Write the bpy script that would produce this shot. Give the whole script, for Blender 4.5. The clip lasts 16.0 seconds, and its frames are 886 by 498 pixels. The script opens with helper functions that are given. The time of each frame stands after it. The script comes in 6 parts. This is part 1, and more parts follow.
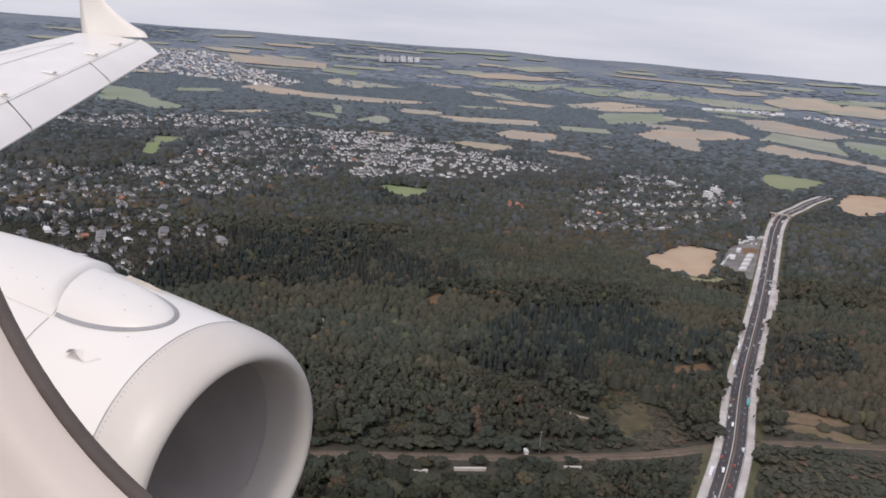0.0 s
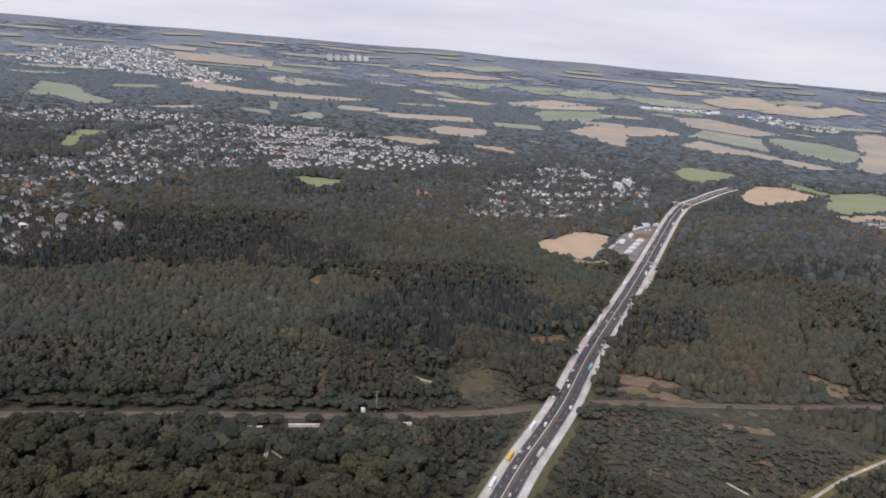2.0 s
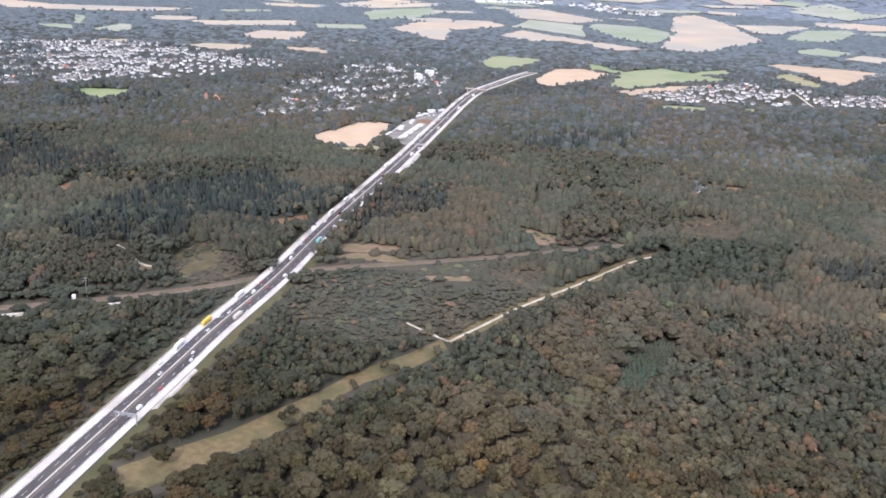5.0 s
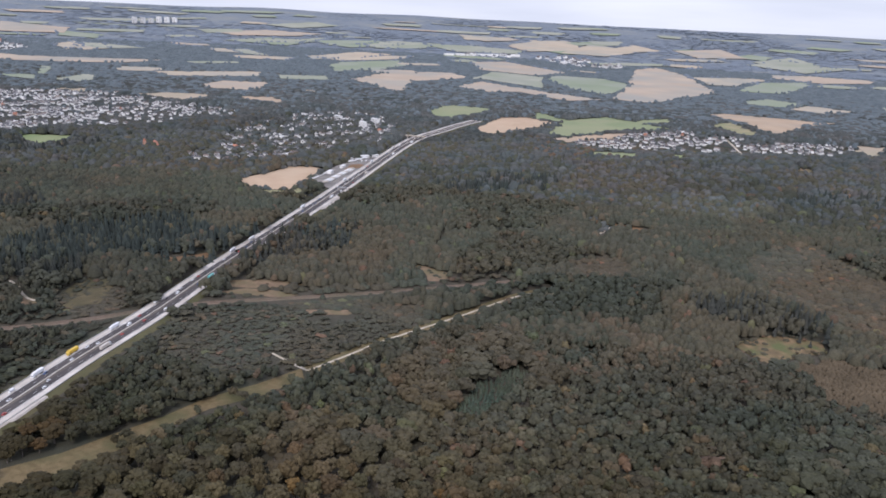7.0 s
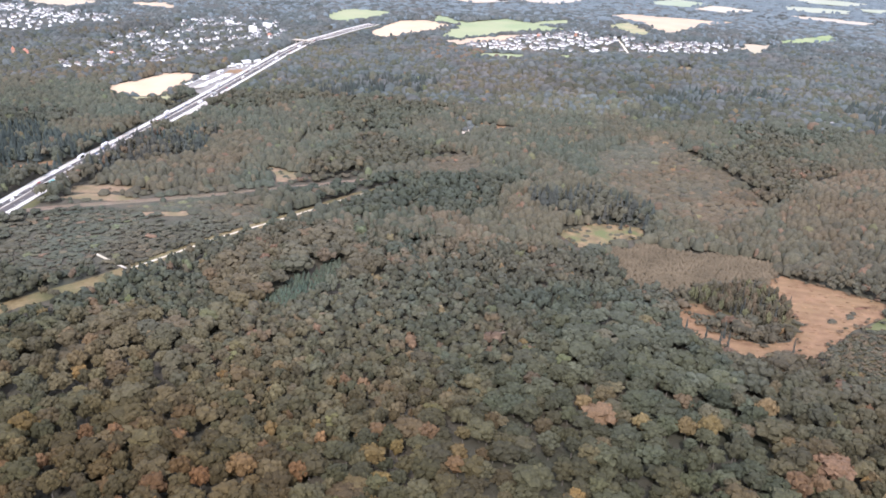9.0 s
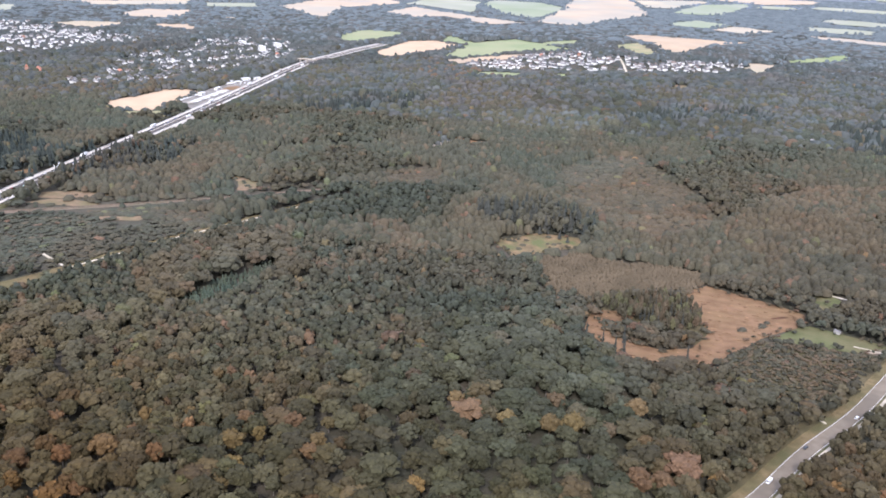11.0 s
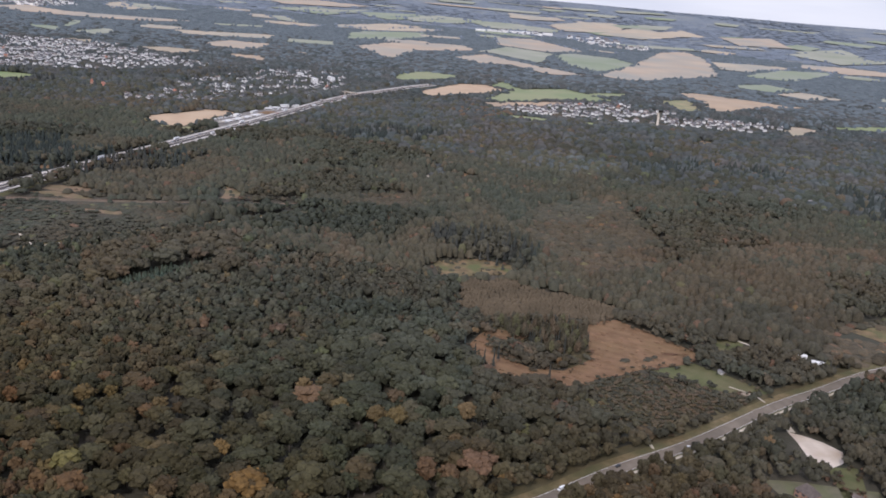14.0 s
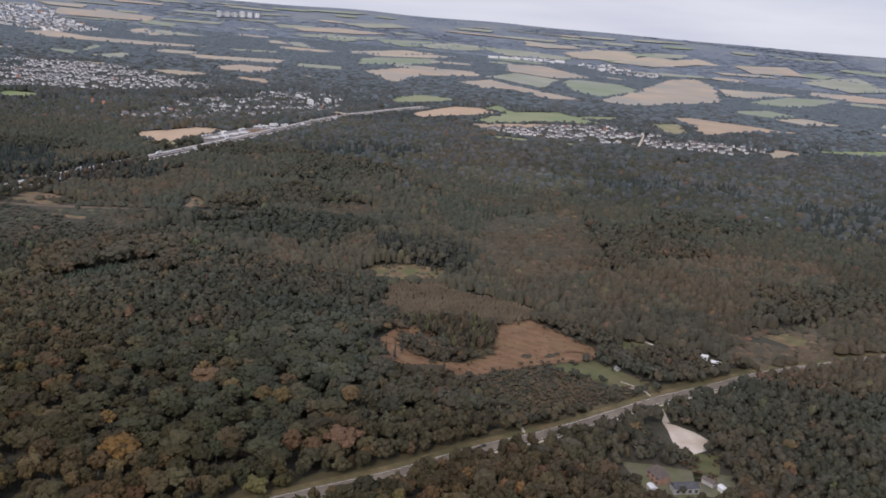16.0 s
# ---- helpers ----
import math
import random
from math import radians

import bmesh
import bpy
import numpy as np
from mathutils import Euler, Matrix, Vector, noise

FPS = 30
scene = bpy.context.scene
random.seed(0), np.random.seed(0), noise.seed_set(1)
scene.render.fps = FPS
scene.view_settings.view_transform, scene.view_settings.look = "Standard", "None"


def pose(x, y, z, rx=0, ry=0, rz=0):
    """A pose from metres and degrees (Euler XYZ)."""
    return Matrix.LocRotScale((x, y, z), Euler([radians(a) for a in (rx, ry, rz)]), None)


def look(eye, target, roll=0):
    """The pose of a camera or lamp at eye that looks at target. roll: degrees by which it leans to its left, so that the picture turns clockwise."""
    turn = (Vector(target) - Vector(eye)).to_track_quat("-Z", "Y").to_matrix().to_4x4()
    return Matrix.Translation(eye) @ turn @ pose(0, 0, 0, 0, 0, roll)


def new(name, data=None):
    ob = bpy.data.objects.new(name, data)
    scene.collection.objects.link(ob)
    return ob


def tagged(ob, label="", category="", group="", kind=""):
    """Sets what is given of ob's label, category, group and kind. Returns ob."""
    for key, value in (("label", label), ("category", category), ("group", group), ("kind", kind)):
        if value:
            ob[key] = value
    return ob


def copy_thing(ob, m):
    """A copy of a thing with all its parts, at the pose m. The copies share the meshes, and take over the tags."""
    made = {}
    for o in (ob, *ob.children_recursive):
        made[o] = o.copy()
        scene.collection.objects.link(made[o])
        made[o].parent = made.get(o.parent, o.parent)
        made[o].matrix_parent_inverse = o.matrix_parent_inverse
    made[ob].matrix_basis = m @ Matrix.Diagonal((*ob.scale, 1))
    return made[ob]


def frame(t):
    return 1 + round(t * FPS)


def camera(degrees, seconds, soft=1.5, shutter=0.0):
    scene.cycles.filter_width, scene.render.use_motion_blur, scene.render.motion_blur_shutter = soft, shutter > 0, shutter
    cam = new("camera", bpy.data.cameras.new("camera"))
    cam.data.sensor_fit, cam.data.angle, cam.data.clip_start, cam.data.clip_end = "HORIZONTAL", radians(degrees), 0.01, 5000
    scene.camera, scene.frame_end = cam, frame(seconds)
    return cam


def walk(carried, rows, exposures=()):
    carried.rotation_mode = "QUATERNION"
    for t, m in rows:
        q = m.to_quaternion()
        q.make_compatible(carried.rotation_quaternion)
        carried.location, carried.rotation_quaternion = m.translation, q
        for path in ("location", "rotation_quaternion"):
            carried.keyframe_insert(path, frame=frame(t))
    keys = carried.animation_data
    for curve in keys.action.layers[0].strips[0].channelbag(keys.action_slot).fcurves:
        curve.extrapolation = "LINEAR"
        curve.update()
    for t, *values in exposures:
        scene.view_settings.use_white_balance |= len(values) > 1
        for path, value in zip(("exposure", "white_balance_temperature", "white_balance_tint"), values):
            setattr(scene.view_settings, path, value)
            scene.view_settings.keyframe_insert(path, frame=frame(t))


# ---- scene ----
# A forest on a plain with a motorway, villages and fields, seen from an airliner on approach.
cam = camera(57.7, 16.0, soft=1.75)
METRES, EYE, TILT, LEAN, TURN = 600.0, 207.0, -14.9, -4.6, 0.0
ROWS = [
    (0.0, 0.0, 0.0, 0.0, 0.0, 0.0, -0.0),
    (0.5, 0.0287, -0.0137, -0.0079, -0.72, 0.23, -0.04),
    (1.0, 0.0576, -0.0254, -0.0141, -1.48, 0.28, 0.01),
    (1.5, 0.086, -0.0377, -0.0211, -2.12, 0.31, 0.01),
    (2.0, 0.1145, -0.0492, -0.0281, -2.5, 0.09, 0.31),
    (2.5, 0.1433, -0.0628, -0.0354, -2.9, -0.34, 0.71),
    (3.0, 0.1714, -0.0765, -0.042, -3.54, -1.62, 0.69),
    (3.5, 0.2009, -0.0871, -0.0501, -7.48, -5.02, 2.85),
    (4.0, 0.2294, -0.0999, -0.0566, -9.34, -6.7, 4.77),
    (4.5, 0.2583, -0.1113, -0.0641, -10.46, -7.02, 5.25),
    (7.0, 0.3991, -0.1735, -0.0973, -11.66, -3.14, 5.07),
    (7.5, 0.4268, -0.1863, -0.1042, -11.94, -2.95, 5.07),
    (8.0, 0.4547, -0.1985, -0.1108, -14.59, -3.98, 4.88),
    (8.5, 0.4823, -0.2116, -0.1172, -15.03, -5.89, 5.09),
    (9.0, 0.51, -0.2237, -0.1244, -15.74, -9.81, 6.29),
    (9.5, 0.5374, -0.2363, -0.1311, -16.38, -10.8, 6.94),
    (12.0, 0.674, -0.2981, -0.165, -9.06, -5.57, 5.22),
    (12.5, 0.7015, -0.3094, -0.1722, -8.17, -5.15, 5.28),
    (13.0, 0.7285, -0.3216, -0.1787, -6.99, -4.67, 5.21),
    (13.5, 0.7555, -0.3341, -0.1854, -6.21, -4.2, 4.58),
    (14.0, 0.7821, -0.3479, -0.1916, -5.29, -3.92, 1.39),
    (14.5, 0.8093, -0.3584, -0.1988, -4.41, -3.75, 0.68),
    (15.0, 0.8359, -0.3729, -0.2056, -3.4, -2.96, 0.75),
    (15.5, 0.8628, -0.3857, -0.212, -3.22, -2.39, 0.72),
    (16.0, 0.8897, -0.3993, -0.2183, -3.19, -1.91, 0.71),
]
walk(cam, [(t, pose(0, 0, EYE, TILT, LEAN, TURN) @ pose(METRES * x, METRES * y, METRES * z, 90 + pitch, roll, yaw)) for t, x, y, z, yaw, pitch, roll in ROWS],
     exposures=[(0.0, -0.05, 6200, 16), (2.5, 0.13, 6150, 16), (3.2, 0.28, 6050, 16), (4.5, 1.08, 5880, 16), (7.0, 0.30, 5850, 16), (8.0, 0.66, 5850, 16), (8.5, 1.14, 5830, 16), (9.0, 1.48, 5820, 16), (9.6, 1.80, 5760, 16), (12.0, 0.62, 5850, 16), (13.5, 0.32, 5920, 17), (16.0, 0.0, 6050, 17)])

# ---- world and sun ----
SUN_EL, SUN_AZ = 42.0, 205.0   # degrees; azimuth clockwise from +y
world = bpy.data.worlds.new("sky")
scene.world = world
world.use_nodes = True
wn, wl = world.node_tree.nodes, world.node_tree.links
wn.clear()
w_out = wn.new("ShaderNodeOutputWorld")
w_bg = wn.new("ShaderNodeBackground")
w_sky = wn.new("ShaderNodeTexSky")
w_sky.sky_type, w_sky.sun_disc = "NISHITA", False
w_sky.sun_elevation, w_sky.sun_rotation = radians(SUN_EL), radians(SUN_AZ)
w_sky.dust_density, w_sky.air_density = 3.0, 1.0
w_coord = wn.new("ShaderNodeTexCoord")
w_map = wn.new("ShaderNodeMapping")
w_map.inputs["Scale"].default_value = (1.0, 1.0, 9.0)
w_cloud = wn.new("ShaderNodeTexNoise")
w_cloud.inputs["Scale"].default_value, w_cloud.inputs["Detail"].default_value = 2.6, 6.0
w_ramp = wn.new("ShaderNodeValToRGB")
w_ramp.color_ramp.elements[0].position, w_ramp.color_ramp.elements[0].color = 0.3, (6.0, 6.2, 6.7, 1)
w_ramp.color_ramp.elements[1].position, w_ramp.color_ramp.elements[1].color = 0.75, (8.2, 8.15, 8.2, 1)
w_mix = wn.new("ShaderNodeMixRGB")
w_mix.inputs[0].default_value = 0.85
wl.new(w_coord.outputs["Generated"], w_map.inputs["Vector"])
wl.new(w_map.outputs["Vector"], w_cloud.inputs["Vector"])
wl.new(w_cloud.outputs["Fac"], w_ramp.inputs["Fac"])
wl.new(w_sky.outputs["Color"], w_mix.inputs[1])
wl.new(w_ramp.outputs["Color"], w_mix.inputs[2])
# bluer overhead than at the hazy horizon
w_sep = wn.new("ShaderNodeSeparateXYZ")
wl.new(w_coord.outputs["Generated"], w_sep.inputs["Vector"])
w_up = wn.new("ShaderNodeMapRange")
w_up.inputs["From Min"].default_value, w_up.inputs["From Max"].default_value = 0.16, 0.75
wl.new(w_sep.outputs["Z"], w_up.inputs["Value"])
w_zen = wn.new("ShaderNodeMixRGB")
w_zen.inputs[2].default_value = (6.3, 6.55, 7.6, 1)
wl.new(w_up.outputs["Result"], w_zen.inputs[0])
wl.new(w_mix.outputs["Color"], w_zen.inputs[1])
wl.new(w_zen.outputs["Color"], w_bg.inputs["Color"])
w_bg.inputs["Strength"].default_value = 0.112
wl.new(w_bg.outputs["Background"], w_out.inputs["Surface"])

sun = new("sun", bpy.data.lights.new("sun", "SUN"))
sun.data.energy, sun.data.angle, sun.data.color = 1.75, radians(10), (1.0, 0.91, 0.80)
s_dir = Vector((math.sin(radians(SUN_AZ)) * math.cos(radians(SUN_EL)), math.cos(radians(SUN_AZ)) * math.cos(radians(SUN_EL)), math.sin(radians(SUN_EL))))
sun.matrix_world = look(s_dir * 500, (0, 0, 0))


# ---- materials ----
def material(name, a, b, scale=1.0, rough=0.8, metal=0.0, bump=0.0, fine=8.0, c=None, big=0.05, rand=0.0, spec=0.3, coat=0.0, stripes=0.0, angle=0.0, tone=False):
    """A surface of two colours mixed by noise, a third in large stains, and fine relief."""
    m = bpy.data.materials.new(name)
    m.use_nodes = True
    nt = m.node_tree
    n, k = nt.nodes, nt.links
    bs = n["Principled BSDF"]
    bs.inputs["Roughness"].default_value, bs.inputs["Metallic"].default_value = rough, metal
    bs.inputs["Specular IOR Level"].default_value = spec
    bs.inputs["Coat Weight"].default_value = coat
    co = n.new("ShaderNodeTexCoord")
    n1 = n.new("ShaderNodeTexNoise")
    n1.inputs["Scale"].default_value, n1.inputs["Detail"].default_value = scale, 4
    k.new(co.outputs["Object"], n1.inputs["Vector"])
    r1 = n.new("ShaderNodeMapRange")
    r1.inputs["From Min"].default_value, r1.inputs["From Max"].default_value = 0.35, 0.65
    k.new(n1.outputs["Fac"], r1.inputs["Value"])
    mx = n.new("ShaderNodeMixRGB")
    mx.inputs[1].default_value, mx.inputs[2].default_value = (*a, 1), (*b, 1)
    k.new(r1.outputs["Result"], mx.inputs[0])
    out = mx.outputs["Color"]
    if c:
        n2 = n.new("ShaderNodeTexNoise")
        n2.inputs["Scale"].default_value, n2.inputs["Detail"].default_value = big, 3
        k.new(co.outputs["Object"], n2.inputs["Vector"])
        r2 = n.new("ShaderNodeMapRange")
        r2.inputs["From Min"].default_value, r2.inputs["From Max"].default_value = 0.42, 0.68
        k.new(n2.outputs["Fac"], r2.inputs["Value"])
        m2 = n.new("ShaderNodeMixRGB")
        m2.inputs[2].default_value = (*c, 1)
        k.new(out, m2.inputs[1])
        k.new(r2.outputs["Result"], m2.inputs[0])
        out = m2.outputs["Color"]
    if stripes:
        mp = n.new("ShaderNodeMapping")
        mp.inputs["Rotation"].default_value = (0, 0, radians(angle))
        wv = n.new("ShaderNodeTexWave")
        wv.inputs["Scale"].default_value, wv.inputs["Distortion"].default_value, wv.inputs["Detail"].default_value = stripes, 1.5, 2
        wv.inputs["Detail Scale"].default_value = 0.3
        k.new(co.outputs["Object"], mp.inputs["Vector"])
        k.new(mp.outputs["Vector"], wv.inputs["Vector"])
        m4 = n.new("ShaderNodeMixRGB")
        m4.blend_type = "MULTIPLY"
        m4.inputs[0].default_value = 0.13
        k.new(out, m4.inputs[1])
        k.new(wv.outputs["Color"], m4.inputs[2])
        out = m4.outputs["Color"]
    if tone:
        # each tree has a tint: greener or browner, paler or darker, partly by distance from the flight path
        at = n.new("ShaderNodeAttribute")
        at.attribute_name = "tone"
        sp = n.new("ShaderNodeSeparateXYZ")
        k.new(at.outputs["Vector"], sp.inputs["Vector"])
        tw = n.new("ShaderNodeMixRGB")
        tw.inputs[1].default_value, tw.inputs[2].default_value = (0.98, 1.00, 0.96, 1), (1.40, 1.00, 0.86, 1)
        k.new(sp.outputs["X"], tw.inputs[0])
        tm = n.new("ShaderNodeMixRGB")
        tm.blend_type = "MULTIPLY"
        tm.inputs[0].default_value = 1.0
        k.new(out, tm.inputs[1])
        k.new(tw.outputs["Color"], tm.inputs[2])
        tv = n.new("ShaderNodeMapRange")
        tv.inputs["To Min"].default_value, tv.inputs["To Max"].default_value = 0.45, 1.44
        k.new(sp.outputs["Y"], tv.inputs["Value"])
        # olive close by, bluish with distance: haze painted into the leaves; differs by stand too
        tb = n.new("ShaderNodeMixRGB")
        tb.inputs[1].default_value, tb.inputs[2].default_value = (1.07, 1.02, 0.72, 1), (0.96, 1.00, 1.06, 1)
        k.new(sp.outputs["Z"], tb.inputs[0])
        tc = n.new("ShaderNodeMixRGB")
        tc.blend_type = "MULTIPLY"
        tc.inputs[0].default_value = 1.0
        k.new(tm.outputs["Color"], tc.inputs[1])
        k.new(tb.outputs["Color"], tc.inputs[2])
        th = n.new("ShaderNodeHueSaturation")
        k.new(tv.outputs["Result"], th.inputs["Value"])
        k.new(tc.outputs["Color"], th.inputs["Color"])
        out = th.outputs["Color"]
    if rand:
        ge = n.new("ShaderNodeNewGeometry")
        ob = n.new("ShaderNodeObjectInfo")
        ad = n.new("ShaderNodeMath")
        k.new(ge.outputs["Random Per Island"], ad.inputs[0])
        k.new(ob.outputs["Random"], ad.inputs[1])
        fr = n.new("ShaderNodeMath")
        fr.operation = "FRACT"
        k.new(ad.outputs[0], fr.inputs[0])
        r3 = n.new("ShaderNodeMapRange")
        r3.inputs["To Min"].default_value, r3.inputs["To Max"].default_value = 1 - rand, 1 + rand
        k.new(fr.outputs[0], r3.inputs["Value"])
        hs = n.new("ShaderNodeHueSaturation")
        k.new(r3.outputs["Result"], hs.inputs["Value"])
        k.new(out, hs.inputs["Color"])
        out = hs.outputs["Color"]
    k.new(out, bs.inputs["Base Color"])
    if bump:
        n3 = n.new("ShaderNodeTexNoise")
        n3.inputs["Scale"].default_value, n3.inputs["Detail"].default_value = fine, 5
        k.new(co.outputs["Object"], n3.inputs["Vector"])
        bp = n.new("ShaderNodeBump")
        bp.inputs["Strength"].default_value, bp.inputs["Distance"].default_value = bump, 1.0 / fine
        k.new(n3.outputs["Fac"], bp.inputs["Height"])
        k.new(bp.outputs["Normal"], bs.inputs["Normal"])
    return m


M_GROUND = material("forest_floor", (0.062, 0.054, 0.038), (0.084, 0.072, 0.052), 0.15, 0.95, bump=0.5, fine=0.8, c=(0.046, 0.048, 0.032), big=0.02)
# blue air haze over the far hills is mixed into this ground colour
M_HILLS = material("hazed_wooded_hills", (0.148, 0.174, 0.202), (0.176, 0.202, 0.228), 0.010, 0.95, bump=0.4, fine=0.05, c=(0.21, 0.222, 0.215), big=0.006)
LEAVES = [
    material("beech_leaves", (0.048, 0.051, 0.037), (0.075, 0.080, 0.057), 1.0, 0.85, bump=0.6, fine=1.6, rand=0.07, tone=True, spec=0.15),
    material("oak_leaves", (0.056, 0.056, 0.038), (0.088, 0.088, 0.060), 1.0, 0.85, bump=0.6, fine=1.6, rand=0.07, tone=True, spec=0.15),
    material("hornbeam_leaves", (0.074, 0.064, 0.043), (0.114, 0.100, 0.067), 1.0, 0.85, bump=0.6, fine=1.6, rand=0.07, tone=True, spec=0.15),
    material("dry_beech_leaves", (0.092, 0.068, 0.047), (0.140, 0.103, 0.070), 1.0, 0.85, bump=0.6, fine=1.6, rand=0.07, tone=True, spec=0.15),
    material("autumn_maple_leaves", (0.108, 0.086, 0.046), (0.160, 0.126, 0.068), 1.0, 0.85, bump=0.6, fine=1.6, rand=0.10, tone=True, spec=0.15),
    material("spruce_needles", (0.042, 0.049, 0.044), (0.062, 0.072, 0.064), 1.0, 0.85, bump=0.5, fine=1.6, rand=0.07, tone=True, spec=0.15),
    material("birch_leaves", (0.074, 0.082, 0.046), (0.112, 0.122, 0.068), 1.0, 0.85, bump=0.6, fine=1.6, rand=0.07, tone=True, spec=0.15),
    material("tree_bark", (0.11, 0.095, 0.08), (0.18, 0.16, 0.14), 0.6, 0.9, bump=0.5, fine=6),
    # the next three leaf colours have bluish air haze mixed in
    material("hazed_far_woods_leaves", (0.062, 0.069, 0.066), (0.100, 0.109, 0.103), 0.08, 0.9, bump=0.3, fine=0.8, rand=0.08, tone=True, spec=0.1),
    material("hazed_hill_woods_leaves", (0.136, 0.162, 0.192), (0.162, 0.188, 0.218), 0.02, 0.9, bump=0.3, fine=0.3, rand=0.12),
    material("hazed_distant_woods_leaves", (0.092, 0.112, 0.122), (0.128, 0.148, 0.156), 0.05, 0.9, bump=0.3, fine=0.6, rand=0.09, spec=0.1),
    material("bare_saplings", (0.092, 0.073, 0.048), (0.126, 0.099, 0.065), 0.05, 0.9, bump=0.5, fine=2.2, rand=0.08, spec=0.1),
    material("young_spruce_needles", (0.060, 0.080, 0.060), (0.088, 0.112, 0.082), 1.0, 0.85, bump=0.5, fine=1.6, rand=0.10, tone=True, spec=0.15),
]
FIELD_MATERIALS = {
    "stubble": [material("cut_grain_stubble", (0.385, 0.285, 0.19), (0.44, 0.33, 0.225), 0.02, 0.95, bump=0.3, fine=2, c=(0.34, 0.275, 0.205), big=0.012),
                material("pale_stubble", (0.37, 0.30, 0.22), (0.43, 0.345, 0.25), 0.02, 0.95, bump=0.3, fine=2, c=(0.33, 0.29, 0.20), big=0.012)],
    "meadow": [material("mown_meadow", (0.165, 0.215, 0.090), (0.205, 0.25, 0.11), 0.02, 0.9, bump=0.3, fine=2, c=(0.24, 0.26, 0.13), big=0.012),
               material("green_pasture", (0.20, 0.235, 0.12), (0.24, 0.265, 0.14), 0.02, 0.9, bump=0.3, fine=2, c=(0.26, 0.265, 0.15), big=0.012)],
    "hay": [material("dry_hay_meadow", (0.25, 0.22, 0.125), (0.31, 0.27, 0.155), 0.05, 0.95, bump=0.3, fine=2, c=(0.21, 0.22, 0.11), big=0.03)],
    "plough": [material("tilled_soil", (0.43, 0.31, 0.205), (0.50, 0.365, 0.245), 0.03, 0.95, bump=0.4, fine=2, c=(0.46, 0.35, 0.24), big=0.015)],
    "bracken": [material("dry_bracken", (0.16, 0.112, 0.070), (0.24, 0.165, 0.102), 0.2, 0.95, bump=0.6, fine=2, c=(0.15, 0.125, 0.065), big=0.06)],
    "felled": [material("felled_ground", (0.160, 0.092, 0.048), (0.250, 0.148, 0.082), 0.12, 0.95, bump=0.9, fine=1.2, c=(0.215, 0.135, 0.068), big=0.05, stripes=0.045, angle=-56)],
    "scrub": [material("scrubby_grass", (0.085, 0.070, 0.036), (0.125, 0.100, 0.052), 0.14, 0.95, bump=0.7, fine=1.2, c=(0.072, 0.066, 0.032), big=0.06)],
    "sand": [material("pale_sand", (0.55, 0.47, 0.385), (0.66, 0.575, 0.475), 0.15, 0.95, bump=0.4, fine=2, c=(0.45, 0.36, 0.27), big=0.06)],
    "grassway": [material("dry_grass_ride", (0.140, 0.104, 0.050), (0.200, 0.150, 0.076), 0.3, 0.95, bump=0.8, fine=1.5, c=(0.100, 0.094, 0.042), big=0.05)],
    "dirt": [material("trodden_earth", (0.24, 0.19, 0.14), (0.33, 0.265, 0.20), 0.25, 0.95, bump=0.5, fine=2, c=(0.19, 0.155, 0.10), big=0.1)],
    "redsoil": [material("red_brown_soil", (0.15, 0.068, 0.042), (0.21, 0.10, 0.062), 0.2, 0.95, bump=0.7, fine=1.5, c=(0.12, 0.075, 0.045), big=0.08)],
    "rough": [material("rough_pasture", (0.088, 0.095, 0.038), (0.125, 0.128, 0.055), 0.1, 0.95, bump=0.5, fine=2, c=(0.14, 0.12, 0.062), big=0.05)],
    "farmyard": [material("farmyard_ground", (0.115, 0.108, 0.068), (0.165, 0.148, 0.095), 0.2, 0.95, bump=0.5, fine=2, c=(0.14, 0.145, 0.07), big=0.08)],
    "glade": [material("glade_grass", (0.125, 0.094, 0.050), (0.26, 0.175, 0.095), 0.13, 0.95, bump=0.8, fine=1.2, c=(0.115, 0.125, 0.050), big=0.09)],
    # crop colours paled and greyed to stand for haze over far fields
    "far_stubble": [material("hazed_stubble", (0.385, 0.305, 0.225), (0.435, 0.35, 0.26), 0.01, 0.95, c=(0.31, 0.295, 0.25), big=0.006),
                    material("hazed_pale_stubble", (0.40, 0.33, 0.24), (0.45, 0.375, 0.275), 0.01, 0.95, c=(0.31, 0.30, 0.25), big=0.006)],
    "far_meadow": [material("hazed_meadow", (0.21, 0.245, 0.16), (0.245, 0.275, 0.185), 0.01, 0.95, c=(0.27, 0.285, 0.225), big=0.006)],
    "far_hay": [material("hazed_hay_meadow", (0.28, 0.285, 0.225), (0.325, 0.325, 0.255), 0.01, 0.95, c=(0.25, 0.27, 0.19), big=0.006)],
}
M_ASPHALT = material("asphalt", (0.052, 0.046, 0.046), (0.074, 0.066, 0.064), 0.25, 0.85, bump=0.2, fine=6, c=(0.088, 0.077, 0.072), big=0.03)
M_OLD_ASPHALT = material("grey_worn_asphalt", (0.168, 0.137, 0.103), (0.214, 0.177, 0.136), 0.25, 0.9, bump=0.2, fine=6, c=(0.14, 0.116, 0.090), big=0.04)
M_CONCRETE = material("new_concrete", (0.50, 0.455, 0.405), (0.64, 0.59, 0.53), 0.25, 0.85, bump=0.3, fine=4, c=(0.42, 0.37, 0.32), big=0.05)
M_MARK = material("road_paint", (0.72, 0.71, 0.68), (0.80, 0.79, 0.76), 0.5, 0.7)
M_BARRIER = material("barrier_concrete", (0.55, 0.50, 0.42), (0.66, 0.61, 0.53), 0.3, 0.8, bump=0.2, fine=6)
M_STEEL = material("galvanised_steel", (0.42, 0.43, 0.44), (0.55, 0.56, 0.57), 1.0, 0.45, metal=0.7, bump=0.1)
